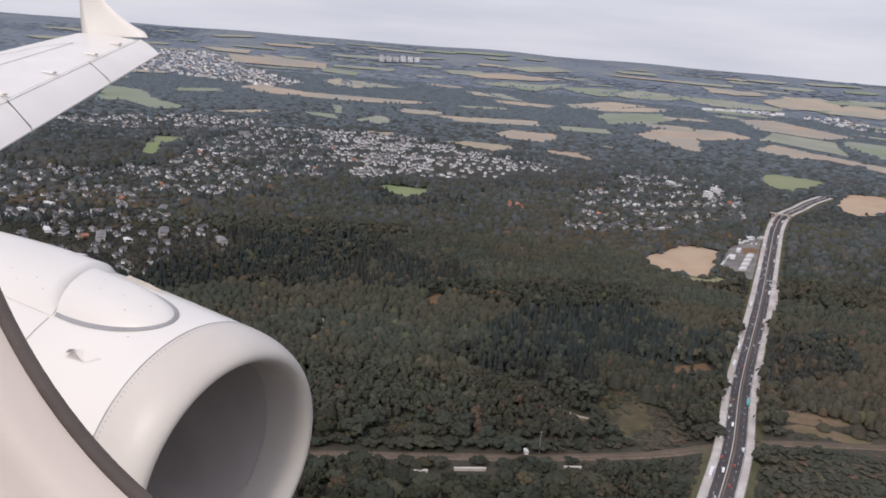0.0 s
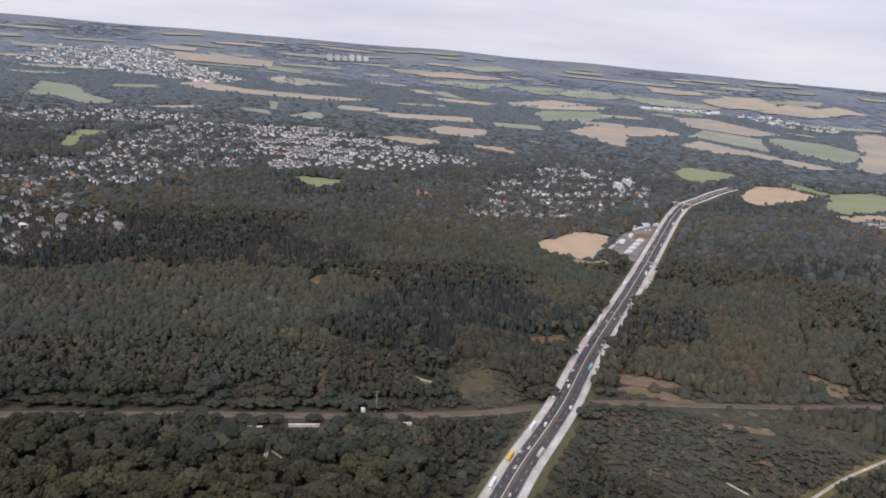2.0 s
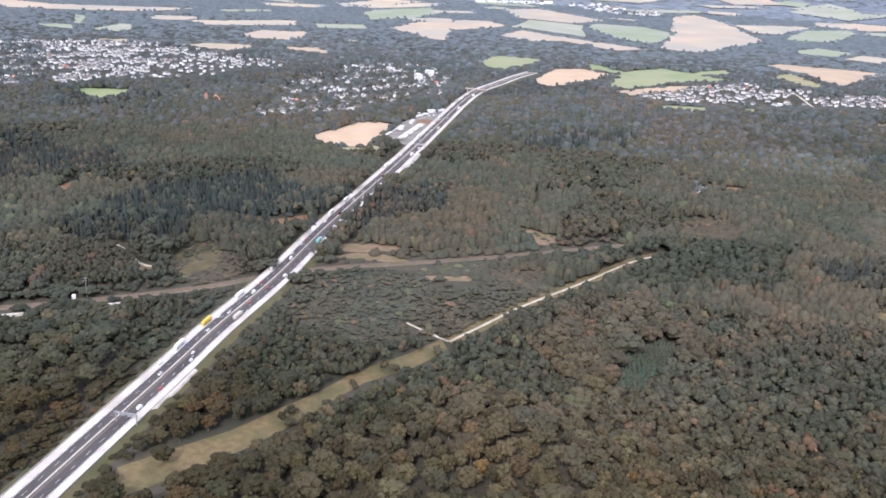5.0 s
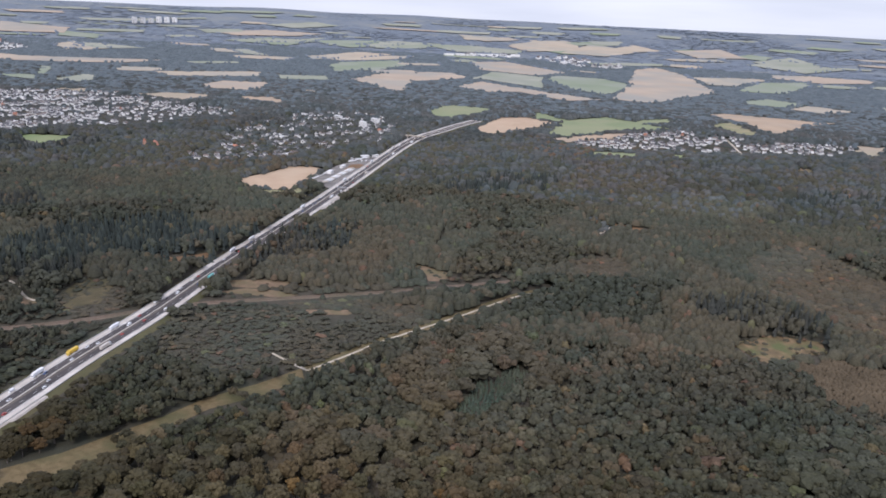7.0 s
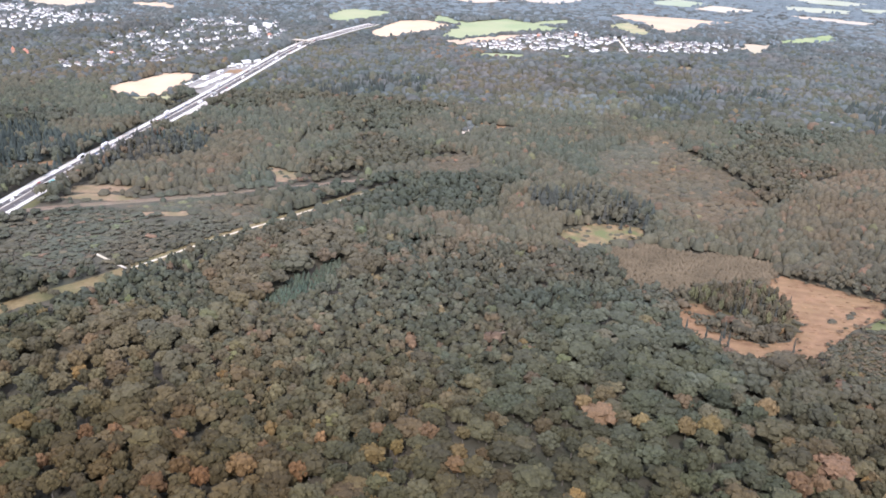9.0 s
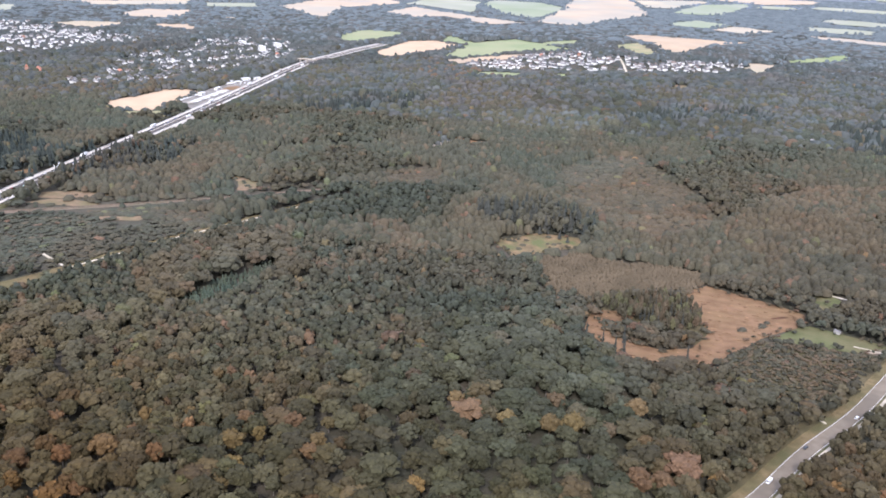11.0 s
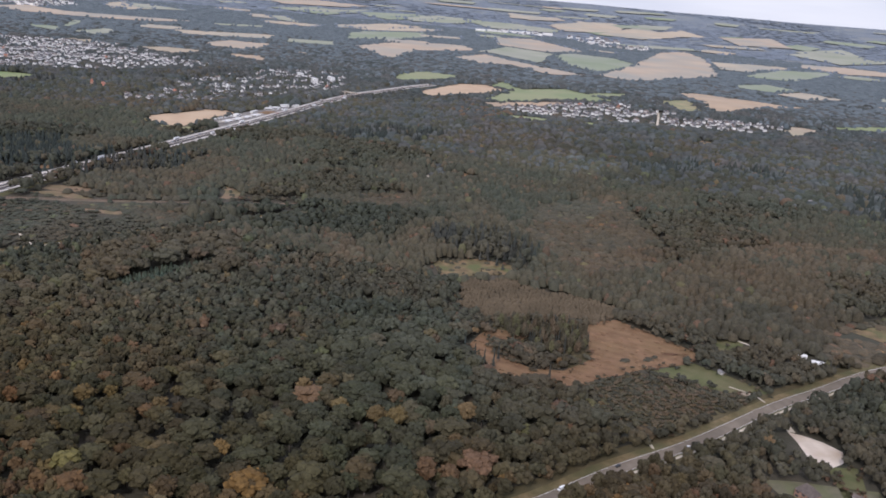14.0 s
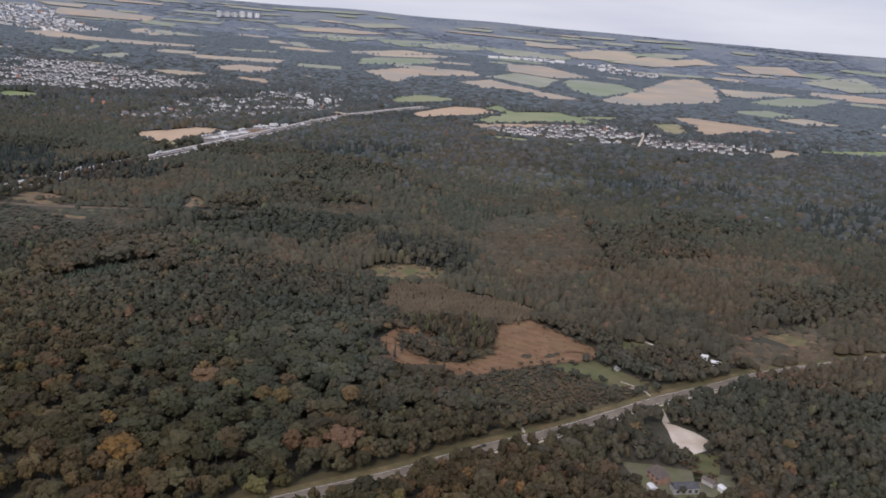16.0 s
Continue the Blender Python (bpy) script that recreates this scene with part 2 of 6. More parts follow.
M_VERGE = material("grass_verge", (0.078, 0.076, 0.034), (0.110, 0.104, 0.050), 0.15, 0.95, bump=0.6, fine=2, c=(0.125, 0.105, 0.055), big=0.04)
M_BALLAST = material("railway_ballast", (0.15, 0.112, 0.082), (0.20, 0.155, 0.115), 0.4, 0.95, bump=0.6, fine=4, c=(0.12, 0.105, 0.07), big=0.04)
M_RAIL = material("rusty_rail", (0.14, 0.09, 0.06), (0.22, 0.16, 0.12), 1.0, 0.5, metal=0.7)
M_GRAVEL = material("pale_gravel_track", (0.48, 0.42, 0.33), (0.58, 0.51, 0.41), 0.3, 0.95, bump=0.4, fine=3, c=(0.36, 0.31, 0.22), big=0.08)
WALLS = [material("white_render", (0.64, 0.63, 0.61), (0.78, 0.77, 0.75), 0.4, 0.85, bump=0.1, rand=0.16),
         material("grey_render", (0.36, 0.345, 0.325), (0.46, 0.44, 0.42), 0.4, 0.85, bump=0.1, rand=0.15),
         material("brick_wall", (0.32, 0.19, 0.14), (0.42, 0.26, 0.19), 0.6, 0.9, bump=0.2, rand=0.15)]
ROOFS = [material("slate_roof", (0.075, 0.075, 0.08), (0.12, 0.118, 0.122), 0.5, 0.6, bump=0.3, fine=5, rand=0.25),
         material("grey_tile_roof", (0.15, 0.143, 0.14), (0.22, 0.21, 0.205), 0.5, 0.7, bump=0.3, fine=5, rand=0.25),
         material("brown_tile_roof", (0.13, 0.105, 0.092), (0.19, 0.155, 0.135), 0.5, 0.8, bump=0.3, fine=5, rand=0.25),
         material("red_tile_roof", (0.36, 0.15, 0.095), (0.46, 0.21, 0.14), 0.5, 0.8, bump=0.3, fine=5, rand=0.2)]
M_FLATROOF = material("pale_flat_roof", (0.62, 0.61, 0.59), (0.74, 0.73, 0.71), 0.3, 0.8, bump=0.1, rand=0.1)
M_GLASS = material("dark_glazing", (0.05, 0.06, 0.07), (0.08, 0.09, 0.10), 1.0, 0.12, spec=0.6)
M_TYRE = material("black_rubber", (0.02, 0.02, 0.02), (0.035, 0.035, 0.035), 3.0, 0.85)
PAINTS = [material("white_car_paint", (0.78, 0.78, 0.78), (0.83, 0.83, 0.83), 0.5, 0.3, spec=0.5, coat=0.4),
          material("silver_car_paint", (0.45, 0.46, 0.48), (0.52, 0.53, 0.55), 0.5, 0.35, metal=0.4, coat=0.4),
          material("black_car_paint", (0.03, 0.03, 0.035), (0.05, 0.05, 0.055), 0.5, 0.3, coat=0.4),
          material("red_car_paint", (0.45, 0.06, 0.05), (0.52, 0.08, 0.06), 0.5, 0.3, coat=0.4),
          material("blue_car_paint", (0.07, 0.12, 0.25), (0.09, 0.15, 0.30), 0.5, 0.3, coat=0.4),
          material("yellow_lorry_paint", (0.70, 0.46, 0.05), (0.76, 0.52, 0.08), 0.5, 0.4, coat=0.2),
          material("teal_lorry_paint", (0.12, 0.42, 0.40), (0.16, 0.48, 0.46), 0.5, 0.4, coat=0.2)]


# ---- plan helpers ----
CX, CY, RMAX = 267.0, -120.0, 4850.0


def terrain(x, y):
    """Height of the ground: a flat plain, bent up into wooded hills far off to fit the camera's horizon."""
    r = np.hypot(np.asarray(x, float) - CX, np.asarray(y, float) - CY)
    low = 25 * np.clip((r - 500) / 2100, 0, 1) ** 1.3
    low = low + 13 * np.exp(-((np.asarray(x, float) - 960) ** 2 + (np.asarray(y, float) - 1050) ** 2) / (2 * 260.0 ** 2))
    return low + 115 * np.clip((r - 2600) / 2250, 0, 1.2) ** 1.4


def tz(x, y):
    return float(terrain(x, y))


def inside(px, py, poly):
    """Which of the points lie in the polygon."""
    res = np.zeros(len(px), bool)
    j = len(poly) - 1
    for i in range(len(poly)):
        xi, yi = poly[i]
        xj, yj = poly[j]
        if yi != yj:
            res ^= ((yi > py) != (yj > py)) & (px < (xj - xi) * (py - yi) / (yj - yi) + xi)
        j = i
    return res


def near_line(px, py, line, dist):
    """Which of the points lie within dist of a polyline."""
    res = np.zeros(len(px), bool)
    for (ax, ay), (bx, by) in zip(line[:-1], line[1:]):
        dx, dy = bx - ax, by - ay
        u = np.clip(((px - ax) * dx + (py - ay) * dy) / (dx * dx + dy * dy), 0, 1)
        res |= np.hypot(px - ax - u * dx, py - ay - u * dy) < dist
    return res


def spline(pts, step=6.0):
    """A smooth line through the points (Catmull-Rom)."""
    p = [Vector((2 * pts[0][0] - pts[1][0], 2 * pts[0][1] - pts[1][1]))] + [Vector(q) for q in pts] + [Vector((2 * pts[-1][0] - pts[-2][0], 2 * pts[-1][1] - pts[-2][1]))]
    out = []
    for i in range(1, len(p) - 2):
        n = max(2, int((p[i + 1] - p[i]).length / step))
        for s in range(n):
            t = s / n
            a, b, c, d = p[i - 1], p[i], p[i + 1], p[i + 2]
            v = 0.5 * ((2 * b) + (c - a) * t + (2 * a - 5 * b + 4 * c - d) * t * t + (3 * b - a - 3 * c + d) * t ** 3)
            out.append((v.x, v.y))
    out.append(tuple(pts[-1]))
    return out


def link_bm(name, bm, mat, parent=None, smooth=False):
    me = bpy.data.meshes.new(name)
    if smooth:
        for fc in bm.faces:
            fc.smooth = True
    bm.to_mesh(me)
    bm.free()
    for one in (mat if isinstance(mat, (list, tuple)) else [mat]):
        me.materials.append(one)
    ob = new(name, me)
    if parent:
        ob.parent = parent
    return ob


def part(name, bm, mat, parent, label="", smooth=False):
    ob = link_bm(name, bm, mat, parent, smooth)
    return tagged(ob, label) if label else ob


def box(bm, x0, x1, y0, y1, z0, z1):
    vs = [bm.verts.new(p) for p in ((x0, y0, z0), (x1, y0, z0), (x1, y1, z0), (x0, y1, z0), (x0, y0, z1), (x1, y0, z1), (x1, y1, z1), (x0, y1, z1))]
    for q in ((0, 3, 2, 1), (4, 5, 6, 7), (0, 1, 5, 4), (1, 2, 6, 5), (2, 3, 7, 6), (3, 0, 4, 7)):
        bm.faces.new([vs[i] for i in q])
    return vs


def array_mesh(name, verts, tris, mats, mat_index, smooth=False):
    """One mesh from numpy arrays of triangles."""
    me = bpy.data.meshes.new(name)
    nv, nf = len(verts), len(tris)
    me.vertices.add(nv)
    me.vertices.foreach_set("co", np.ascontiguousarray(verts, np.float32).ravel())
    me.loops.add(nf * 3)
    me.loops.foreach_set("vertex_index", np.ascontiguousarray(tris, np.int32).ravel())
    me.polygons.add(nf)
    me.polygons.foreach_set("loop_start", np.arange(0, nf * 3, 3, dtype=np.int32))
    me.polygons.foreach_set("loop_total", np.full(nf, 3, np.int32))
    me.polygons.foreach_set("material_index", np.ascontiguousarray(mat_index, np.int32))
    me.polygons.foreach_set("use_smooth", np.full(nf, smooth, bool) if isinstance(smooth, bool) else np.ascontiguousarray(smooth, bool))
    for one in mats:
        me.materials.append(one)
    me.update(calc_edges=True)
    return new(name, me)


def ribbon(name, line, offs, mats, parent=None, lift=0.3, skirt=None):
    """A strip along a line; offs: pairs of (sideways metres, height over the ground), mats: one for each strip between them."""
    bm = bmesh.new()
    rows = []
    for i, (x, y) in enumerate(line):
        a, b = line[max(0, i - 1)], line[min(len(line) - 1, i + 1)]
        d = Vector((b[0] - a[0], b[1] - a[1])).normalized()
        nx, ny = d.y, -d.x
        z = tz(x, y)
        rows.append([bm.verts.new((x + nx * o, y + ny * o, z + lift + h)) for o, h in offs])
    kinds = []
    for m in mats:
        if m not in kinds:
            kinds.append(m)
    for r0, r1 in zip(rows[:-1], rows[1:]):
        for j in range(len(offs) - 1):
            fc = bm.faces.new((r0[j], r0[j + 1], r1[j + 1], r1[j]))
            fc.material_index = kinds.index(mats[j])
    bmesh.ops.recalc_face_normals(bm, faces=bm.faces)
    return link_bm(name, bm, kinds, parent)


# ---- ground ----
def build_ground():
    nr, na = 150, 240
    rs = np.concatenate([[0.0], 30 * (RMAX / 30) ** (np.arange(nr) / (nr - 1))])
    bm = bmesh.new()
    rings = []
    for r in rs[1:]:
        ring = []
        for a in range(na):
            x, y = CX + r * math.cos(a * 2 * math.pi / na), CY + r * math.sin(a * 2 * math.pi / na)
            hill = 0.0
            if r > 3300:
                hill = 14 * min(1, (r - 3300) / 1200) * noise.noise((x * 0.0016, y * 0.0016, 3.1))
            ring.append(bm.verts.new((x, y, tz(x, y) + hill)))
        rings.append(ring)
    mid = bm.verts.new((CX, CY, 0))
    for a in range(na):
        bm.faces.new((mid, rings[0][a], rings[0][(a + 1) % na]))
    for i in range(len(rings) - 1):
        for a in range(na):
            fc = bm.faces.new((rings[i][a], rings[i + 1][a], rings[i + 1][(a + 1) % na], rings[i][(a + 1) % na]))
            # beyond 2900 m the ground takes the haze-tinted colour
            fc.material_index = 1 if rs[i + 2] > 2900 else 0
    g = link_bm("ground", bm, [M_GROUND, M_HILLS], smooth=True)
    tagged(g, "wooded plain rising to hazy blue-green hills at the horizon", "ground", kind="structure")


build_ground()

# ---- settlements on the plan ----
TOWN = [(-226, 1544), (-152, 1557), (-28, 1538), (84, 1437), (187, 1339), (217, 1275), (123, 1206), (33, 1141), (-60, 1149), (-106, 1095)]
SUBURB = [(218, 1174), (281, 1267), (343, 1341), (419, 1303), (471, 1226), (455, 1126), (402, 1001), (364, 985), (314, 932), (256, 896), (163, 871), (152, 931), (196, 1078)]
WEST_TOWN = [(-548, 1015), (-506, 1016), (-432, 1011), (-359, 1091), (-385, 1298), (-293, 1551), (-143, 1565), (-52, 1504), (13, 1226), (-95, 1086), (-181, 1048), (-224, 922), (-274, 870), (-183, 730), (-176, 685), (-214, 648), (-223, 598), (-314, 652), (-384, 705), (-560, 830)]
VILLAGE = [(675, 994), (712, 1028), (820, 1059), (899, 1059), (963, 1007), (1027, 963), (1133, 944), (1086, 885), (1024, 871), (894, 894), (809, 912), (726, 933)]
CITY = [(-1255, 3091), (-904, 3308), (-585, 2766), (-410, 2516), (-476, 2333), (-806, 2457), (-1100, 2500)]
NORTH_TOWN = [(-760, 1400), (-623, 1489), (-490, 1595), (-329, 1618), (-307, 1461), (-414, 1410), (-523, 1312)]
FAR_VILLAGE = [(1210, 2732), (1348, 2752), (1480, 2492), (1361, 2329), (1234, 2448)]
FAR_ROW = [(906, 2781), (1208, 2790), (1180, 2704), (883, 2675)]
SETTLED = [TOWN, SUBURB, WEST_TOWN, VILLAGE, CITY, NORTH_TOWN, FAR_VILLAGE, FAR_ROW]

# ---- fields and clearings ----
FIELDS = []


def field(kind, pts, which=None):
    """A field, meadow or clearing laid on the ground, 0.2 m over it."""
    FIELDS.append((kind, pts))
    bm = bmesh.new()
    cxm, cym = sum(p[0] for p in pts) / len(pts), sum(p[1] for p in pts) / len(pts)
    edge = []
    far = math.hypot(cxm - CX, cym - CY)
    n = len(pts)
    for i in range(n):
        (ax, ay), (bx, by) = pts[i], pts[(i + 1) % n]
        length = math.hypot(bx - ax, by - ay)
        k = max(2, int(length / 25))
        for s in range(k):
            t = s / k
            w = min(0.10 * length, max(4.0, 0.0035 * far)) * (1 if 0 < s else 0.5)
            x, y = ax + (bx - ax) * t, ay + (by - ay) * t
            edge.append((x + w * noise.noise((x * 0.03, y * 0.03, 1.0)), y + w * noise.noise((x * 0.03, y * 0.03, 7.0))))
    bm.faces.new([bm.verts.new((x, y, 0)) for x, y in edge])
    xs, ys = [p[0] for p in edge], [p[1] for p in edge]
    step = max(20.0, (max(xs) - min(xs)) / 14, (max(ys) - min(ys)) / 14)
    for lo, hi, no, ax in ((min(xs), max(xs), (1, 0, 0), 0), (min(ys), max(ys), (0, 1, 0), 1)):
        v = lo + step
        while v < hi:
            co = (v, 0, 0) if ax == 0 else (0, v, 0)
            bmesh.ops.bisect_plane(bm, geom=bm.verts[:] + bm.edges[:] + bm.faces[:], plane_co=co, plane_no=no)
            v += step
    lift = 0.2 + max(0, far - 900) * 0.0012
    for v in bm.verts:
        x, y = v.co.x, v.co.y
        hill = 14 * min(1, (math.hypot(x - CX, y - CY) - 3300) / 1200) * noise.noise((x * 0.0016, y * 0.0016, 3.1)) if math.hypot(x - CX, y - CY) > 3300 else 0
        v.co.z = tz(x, y) + hill + lift
    bmesh.ops.recalc_face_normals(bm, faces=bm.faces)
    if bm.faces and sum(fc.normal.z for fc in bm.faces) < 0:
        bmesh.ops.reverse_faces(bm, faces=bm.faces)
    # fields past 1750 m get the colours with haze in them
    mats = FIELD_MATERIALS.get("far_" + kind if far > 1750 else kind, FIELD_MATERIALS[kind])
    name, label, cat = FIELD_WORDS[kind]
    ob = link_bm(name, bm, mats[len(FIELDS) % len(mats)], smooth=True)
    tagged(ob, label, cat, "fields", "structure")


FIELD_WORDS = {
    "stubble": ("stubble_field", "tan harvested grain field between hedges and woods", "field"),
    "meadow": ("meadow", "green mown meadow among trees", "meadow"),
    "hay": ("hay_meadow", "dry yellow-green meadow among trees", "meadow"),
    "plough": ("ploughed_field", "bare pinkish-tan tilled field at the edge of the woods", "field"),
    "bracken": ("bracken_clearing", "small brown clearing of dry bracken in the forest", "clearing"),
    "felled": ("felled_clearing", "rusty-brown felled clearing with logging ruts", "clearing"),
    "redsoil": ("bare_soil", "dark red-brown bare soil at the end of the felled clearing", "clearing"),
    "dirt": ("dirt_yard", "bare tan earth where the farm track meets the road", "ground"),
    "scrub": ("scrub_patch", "rough scrubby grass with low bushes", "clearing"),
    "sand": ("sandy_yard", "bare pale sandy yard cut into the woods", "yard"),
    "rough": ("rough_pasture", "olive green rough pasture beside the felled clearing", "meadow"),
    "farmyard": ("farmyard", "grass and gravel farmyard cut into the woods", "yard"),
    "glade": ("forest_glade", "sunlit glade of dry tan and green grass in the forest", "clearing"),
    "grassway": ("grass_ride", "straight ride of dry yellow grass through the forest", "clearing"),
}

field("farmyard", [(650, 44), (676, 40), (697, 36), (694, 15), (655, 12)])
field("meadow", [(-425, 1146), (-457, 1306), (-411, 1337), (-402, 1288), (-418, 1247), (-398, 1145)])
field("meadow", [(-718, 1705), (-816, 2017), (-706, 1969), (-613, 1803), (-543, 1737), (-530, 1671), (-577, 1650), (-669, 1751)])
field("stubble", [(-559, 2259), (-511, 2381), (-370, 2267), (-265, 2263), (15, 2260), (-110, 2143), (-299, 2131), (-451, 2147)])
field("meadow", [(-676, 2087), (-567, 2170), (-548, 2100), (-647, 2014)])
field("meadow", [(-297, 1826), (-217, 1807), (-210, 1735), (-280, 1768)])
field("meadow", [(-264, 2026), (-227, 1982), (-214, 1832), (-235, 1847)])
field("hay", [(-180, 1738), (-130, 1870), (-89, 1781), (-117, 1707)])
field("stubble", [(-140, 1590), (-78, 1594), (-77, 1546), (-118, 1537)])
field("meadow", [(-73, 1071), (-48, 1066), (-4, 1061), (-4, 1024), (-34, 997), (-65, 1020)])
field("stubble", [(-383, 2673), (-344, 2818), (-276, 2656), (-306, 2519)])
field("stubble", [(-852, 3315), (-454, 3308), (-428, 3080), (-763, 3027)])
field("stubble", [(-1026, 3492), (-811, 3530), (-784, 3375), (-923, 3377)])
field("stubble", [(109, 1689), (164, 1794), (268, 1782), (260, 1691), (224, 1623), (156, 1649)])
field("stubble", [(1, 1530), (71, 1558), (148, 1547), (148, 1498), (105, 1439), (37, 1499)])
field("stubble", [(201, 1528), (276, 1523), (298, 1440), (288, 1405), (261, 1448), (203, 1485)])
field("stubble", [(327, 1679), (373, 1633), (352, 1606)])
field("stubble", [(69, 3399), (283, 3572), (521, 3483), (402, 3340), (161, 3270)])
field("hay", [(138, 3095), (411, 3201), (594, 3386), (389, 3051), (209, 3030)])
field("meadow", [(478, 3088), (705, 3252), (818, 3099), (576, 2922)])
field("hay", [(144, 2722), (211, 2747), (287, 2506), (200, 2579)])
field("meadow", [(438, 2270), (493, 2374), (688, 2499), (697, 2345), (576, 2157), (443, 2076)])
field("stubble", [(427, 2494), (648, 2652), (784, 2671), (696, 2546), (497, 2416)])
field("stubble", [(464, 1898), (562, 2062), (679, 2133), (774, 2125), (803, 2012), (698, 1926), (617, 1881), (570, 1700), (538, 1662), (512, 1740)])
field("plough", [(217, 795), (257, 832), (275, 859), (303, 859), (320, 842), (290, 778), (270, 737), (246, 745), (228, 762)])
field("hay", [(242, 745), (272, 732), (282, 750), (294, 725), (286, 702), (244, 730)])
field("meadow", [(553, 1371), (594, 1430), (640, 1431), (681, 1370), (617, 1283), (552, 1243), (540, 1299)])
field("plough", [(572, 1119), (659, 1258), (708, 1256), (737, 1179), (647, 1110), (596, 1083)])
field("meadow", [(711, 1255), (752, 1322), (770, 1212), (857, 1247), (874, 1204), (911, 1082), (833, 1087), (785, 1081), (704, 1040), (677, 1067), (741, 1179)])
field("stubble", [(668, 1034), (776, 1060), (820, 1059), (760, 1012), (683, 998)])
field("meadow", [(889, 1203), (973, 1223), (954, 1167), (875, 1147)])
field("stubble", [(1088, 1303), (1146, 1331), (1306, 1233), (1338, 1230), (1222, 1176), (1078, 1038), (1055, 1062), (1099, 1204)])
field("hay", [(998, 1148), (1076, 1190), (1039, 1048), (1054, 1013), (993, 1050)])
field("meadow", [(1327, 1566), (1439, 1629), (1482, 1531), (1381, 1471), (1326, 1516)])
field("stubble", [(1367, 1451), (1470, 1510), (1522, 1415), (1406, 1377)])
field("stubble", [(1014, 1586), (1184, 1866), (1442, 2363), (1563, 2451), (1544, 2209), (1412, 1847), (1390, 1762), (1242, 1639), (1078, 1509), (1032, 1545)])
field("meadow", [(1014, 2016), (1084, 2118), (1195, 2047), (1213, 1899), (1100, 1719), (1031, 1665), (991, 1786)])
field("stubble", [(702, 1789), (803, 1919), (891, 1727), (985, 1560), (892, 1527), (835, 1695), (757, 1681)])
field("hay", [(785, 1967), (908, 2189), (1019, 2059), (924, 1779), (828, 1962)])
field("stubble", [(923, 2510), (1064, 2545), (1149, 2196), (1010, 2100), (889, 2239)])
field("stubble", [(1264, 3208), (1443, 3384), (1609, 3264), (1499, 3023), (1279, 2944)])
field("stubble", [(1174, 3427), (1374, 3570), (1384, 3422), (1200, 3333)])
field("stubble", [(1685, 3113), (1866, 3275), (1887, 3029), (1733, 2992)])
field("meadow", [(2090, 2815), (2219, 2940), (2260, 2818), (2130, 2696)])
field("hay", [(2057, 2657), (2340, 2821), (2270, 2551), (2067, 2564)])
field("meadow", [(1467, 1806), (1675, 2022), (1847, 2048), (1792, 1939), (1570, 1743), (1478, 1770)])
field("stubble", [(1512, 2150), (1680, 2149), (1775, 2115), (1528, 1903), (1464, 1935)])
field("stubble", [(1865, 2250), (1989, 2228), (2141, 2114), (2076, 2035), (1892, 2022), (1811, 2148)])
field("stubble", [(1105, 907), (1149, 960), (1220, 950), (1165, 914), (1099, 856)])
field("meadow", [(1184, 1009), (1251, 997), (1430, 1083), (1361, 991), (1235, 961)])
field("meadow", [(690, 929), (759, 906), (741, 878), (686, 893)])
field("meadow", [(795, 894), (824, 885), (808, 866), (787, 873)])
field("hay", [(1976, 2565), (2239, 2710), (2269, 2409), (2032, 2301)])
field("stubble", [(1949, 3072), (2203, 3127), (2109, 2767), (1907, 2779)])
field("hay", [(284, 3818), (530, 4013), (626, 3872), (407, 3707)])
field("bracken", [(354, 485), (370, 471), (382, 455), (374, 438), (362, 440), (363, 464)])
field("bracken", [(210, 431), (230, 437), (266, 420), (257, 413)])
field("felled", [(547, 612), (568, 592), (606, 558), (592, 545), (575, 573), (556, 592)])
field("sand", [(542, 557), (563, 575), (570, 571), (547, 550)])
field("felled", [(-5, 604), (12, 629), (20, 618), (10, 598)])
field("felled", [(164, 510), (201, 522), (201, 510), (176, 499)])
field("bracken", [(85, 434), (102, 423), (88, 415)])
field("glade", [(531, 304), (566, 313), (593, 298), (586, 282), (563, 278), (535, 274)])
field("felled", [(541, 168), (556, 190), (578, 184), (568, 172), (554, 170), (553, 159), (570, 140), (586, 139), (605, 154), (615, 201), (637, 210), (650, 192), (671, 164), (662, 152), (628, 142), (593, 123), (576, 123), (558, 127), (545, 147)])
field("redsoil", [(649, 166), (664, 165), (666, 155), (648, 152)])
field("rough", [(635, 142), (664, 153), (686, 128), (691, 118), (667, 120), (647, 132)])
field("scrub", [(593, 123), (628, 140), (651, 125), (681, 116), (662, 100), (618, 76), (605, 91)])
field("sand", [(681, 83), (687, 80), (694, 74), (699, 66), (694, 57), (686, 53), (679, 54), (680, 67)])
field("rough", [(688, 184), (706, 184), (701, 160), (686, 166)])
field("glade", [(785, 205), (812, 212), (820, 196), (798, 188)])
field("dirt", [(672, 122), (681, 129), (686, 118), (678, 114)])
field("rough", [(685, 54), (698, 53), (691, 35), (678, 30), (682, 47)])
field("bracken", [(931, 807), (947, 797), (947, 776), (918, 765)])
field("grassway", [(110, 207), (154, 228), (191, 254), (262, 301), (263, 288), (195, 242), (161, 213), (112, 185)])
field("bracken", [(219, 455), (238, 455), (274, 439), (243, 434), (219, 441)])
field("bracken", [(265, 392), (303, 387), (296, 379), (266, 385)])
field("scrub", [(117, 468), (142, 464), (137, 414), (119, 415), (110, 432)])
field("scrub", [(-32, 382), (-4, 413), (1, 402), (-23, 379)])
field("stubble", [(1391, 2914), (1697, 3332), (1732, 2964), (1529, 2804)])
field("stubble", [(1244, 3142), (1496, 3304), (1465, 3005), (1265, 2951)])
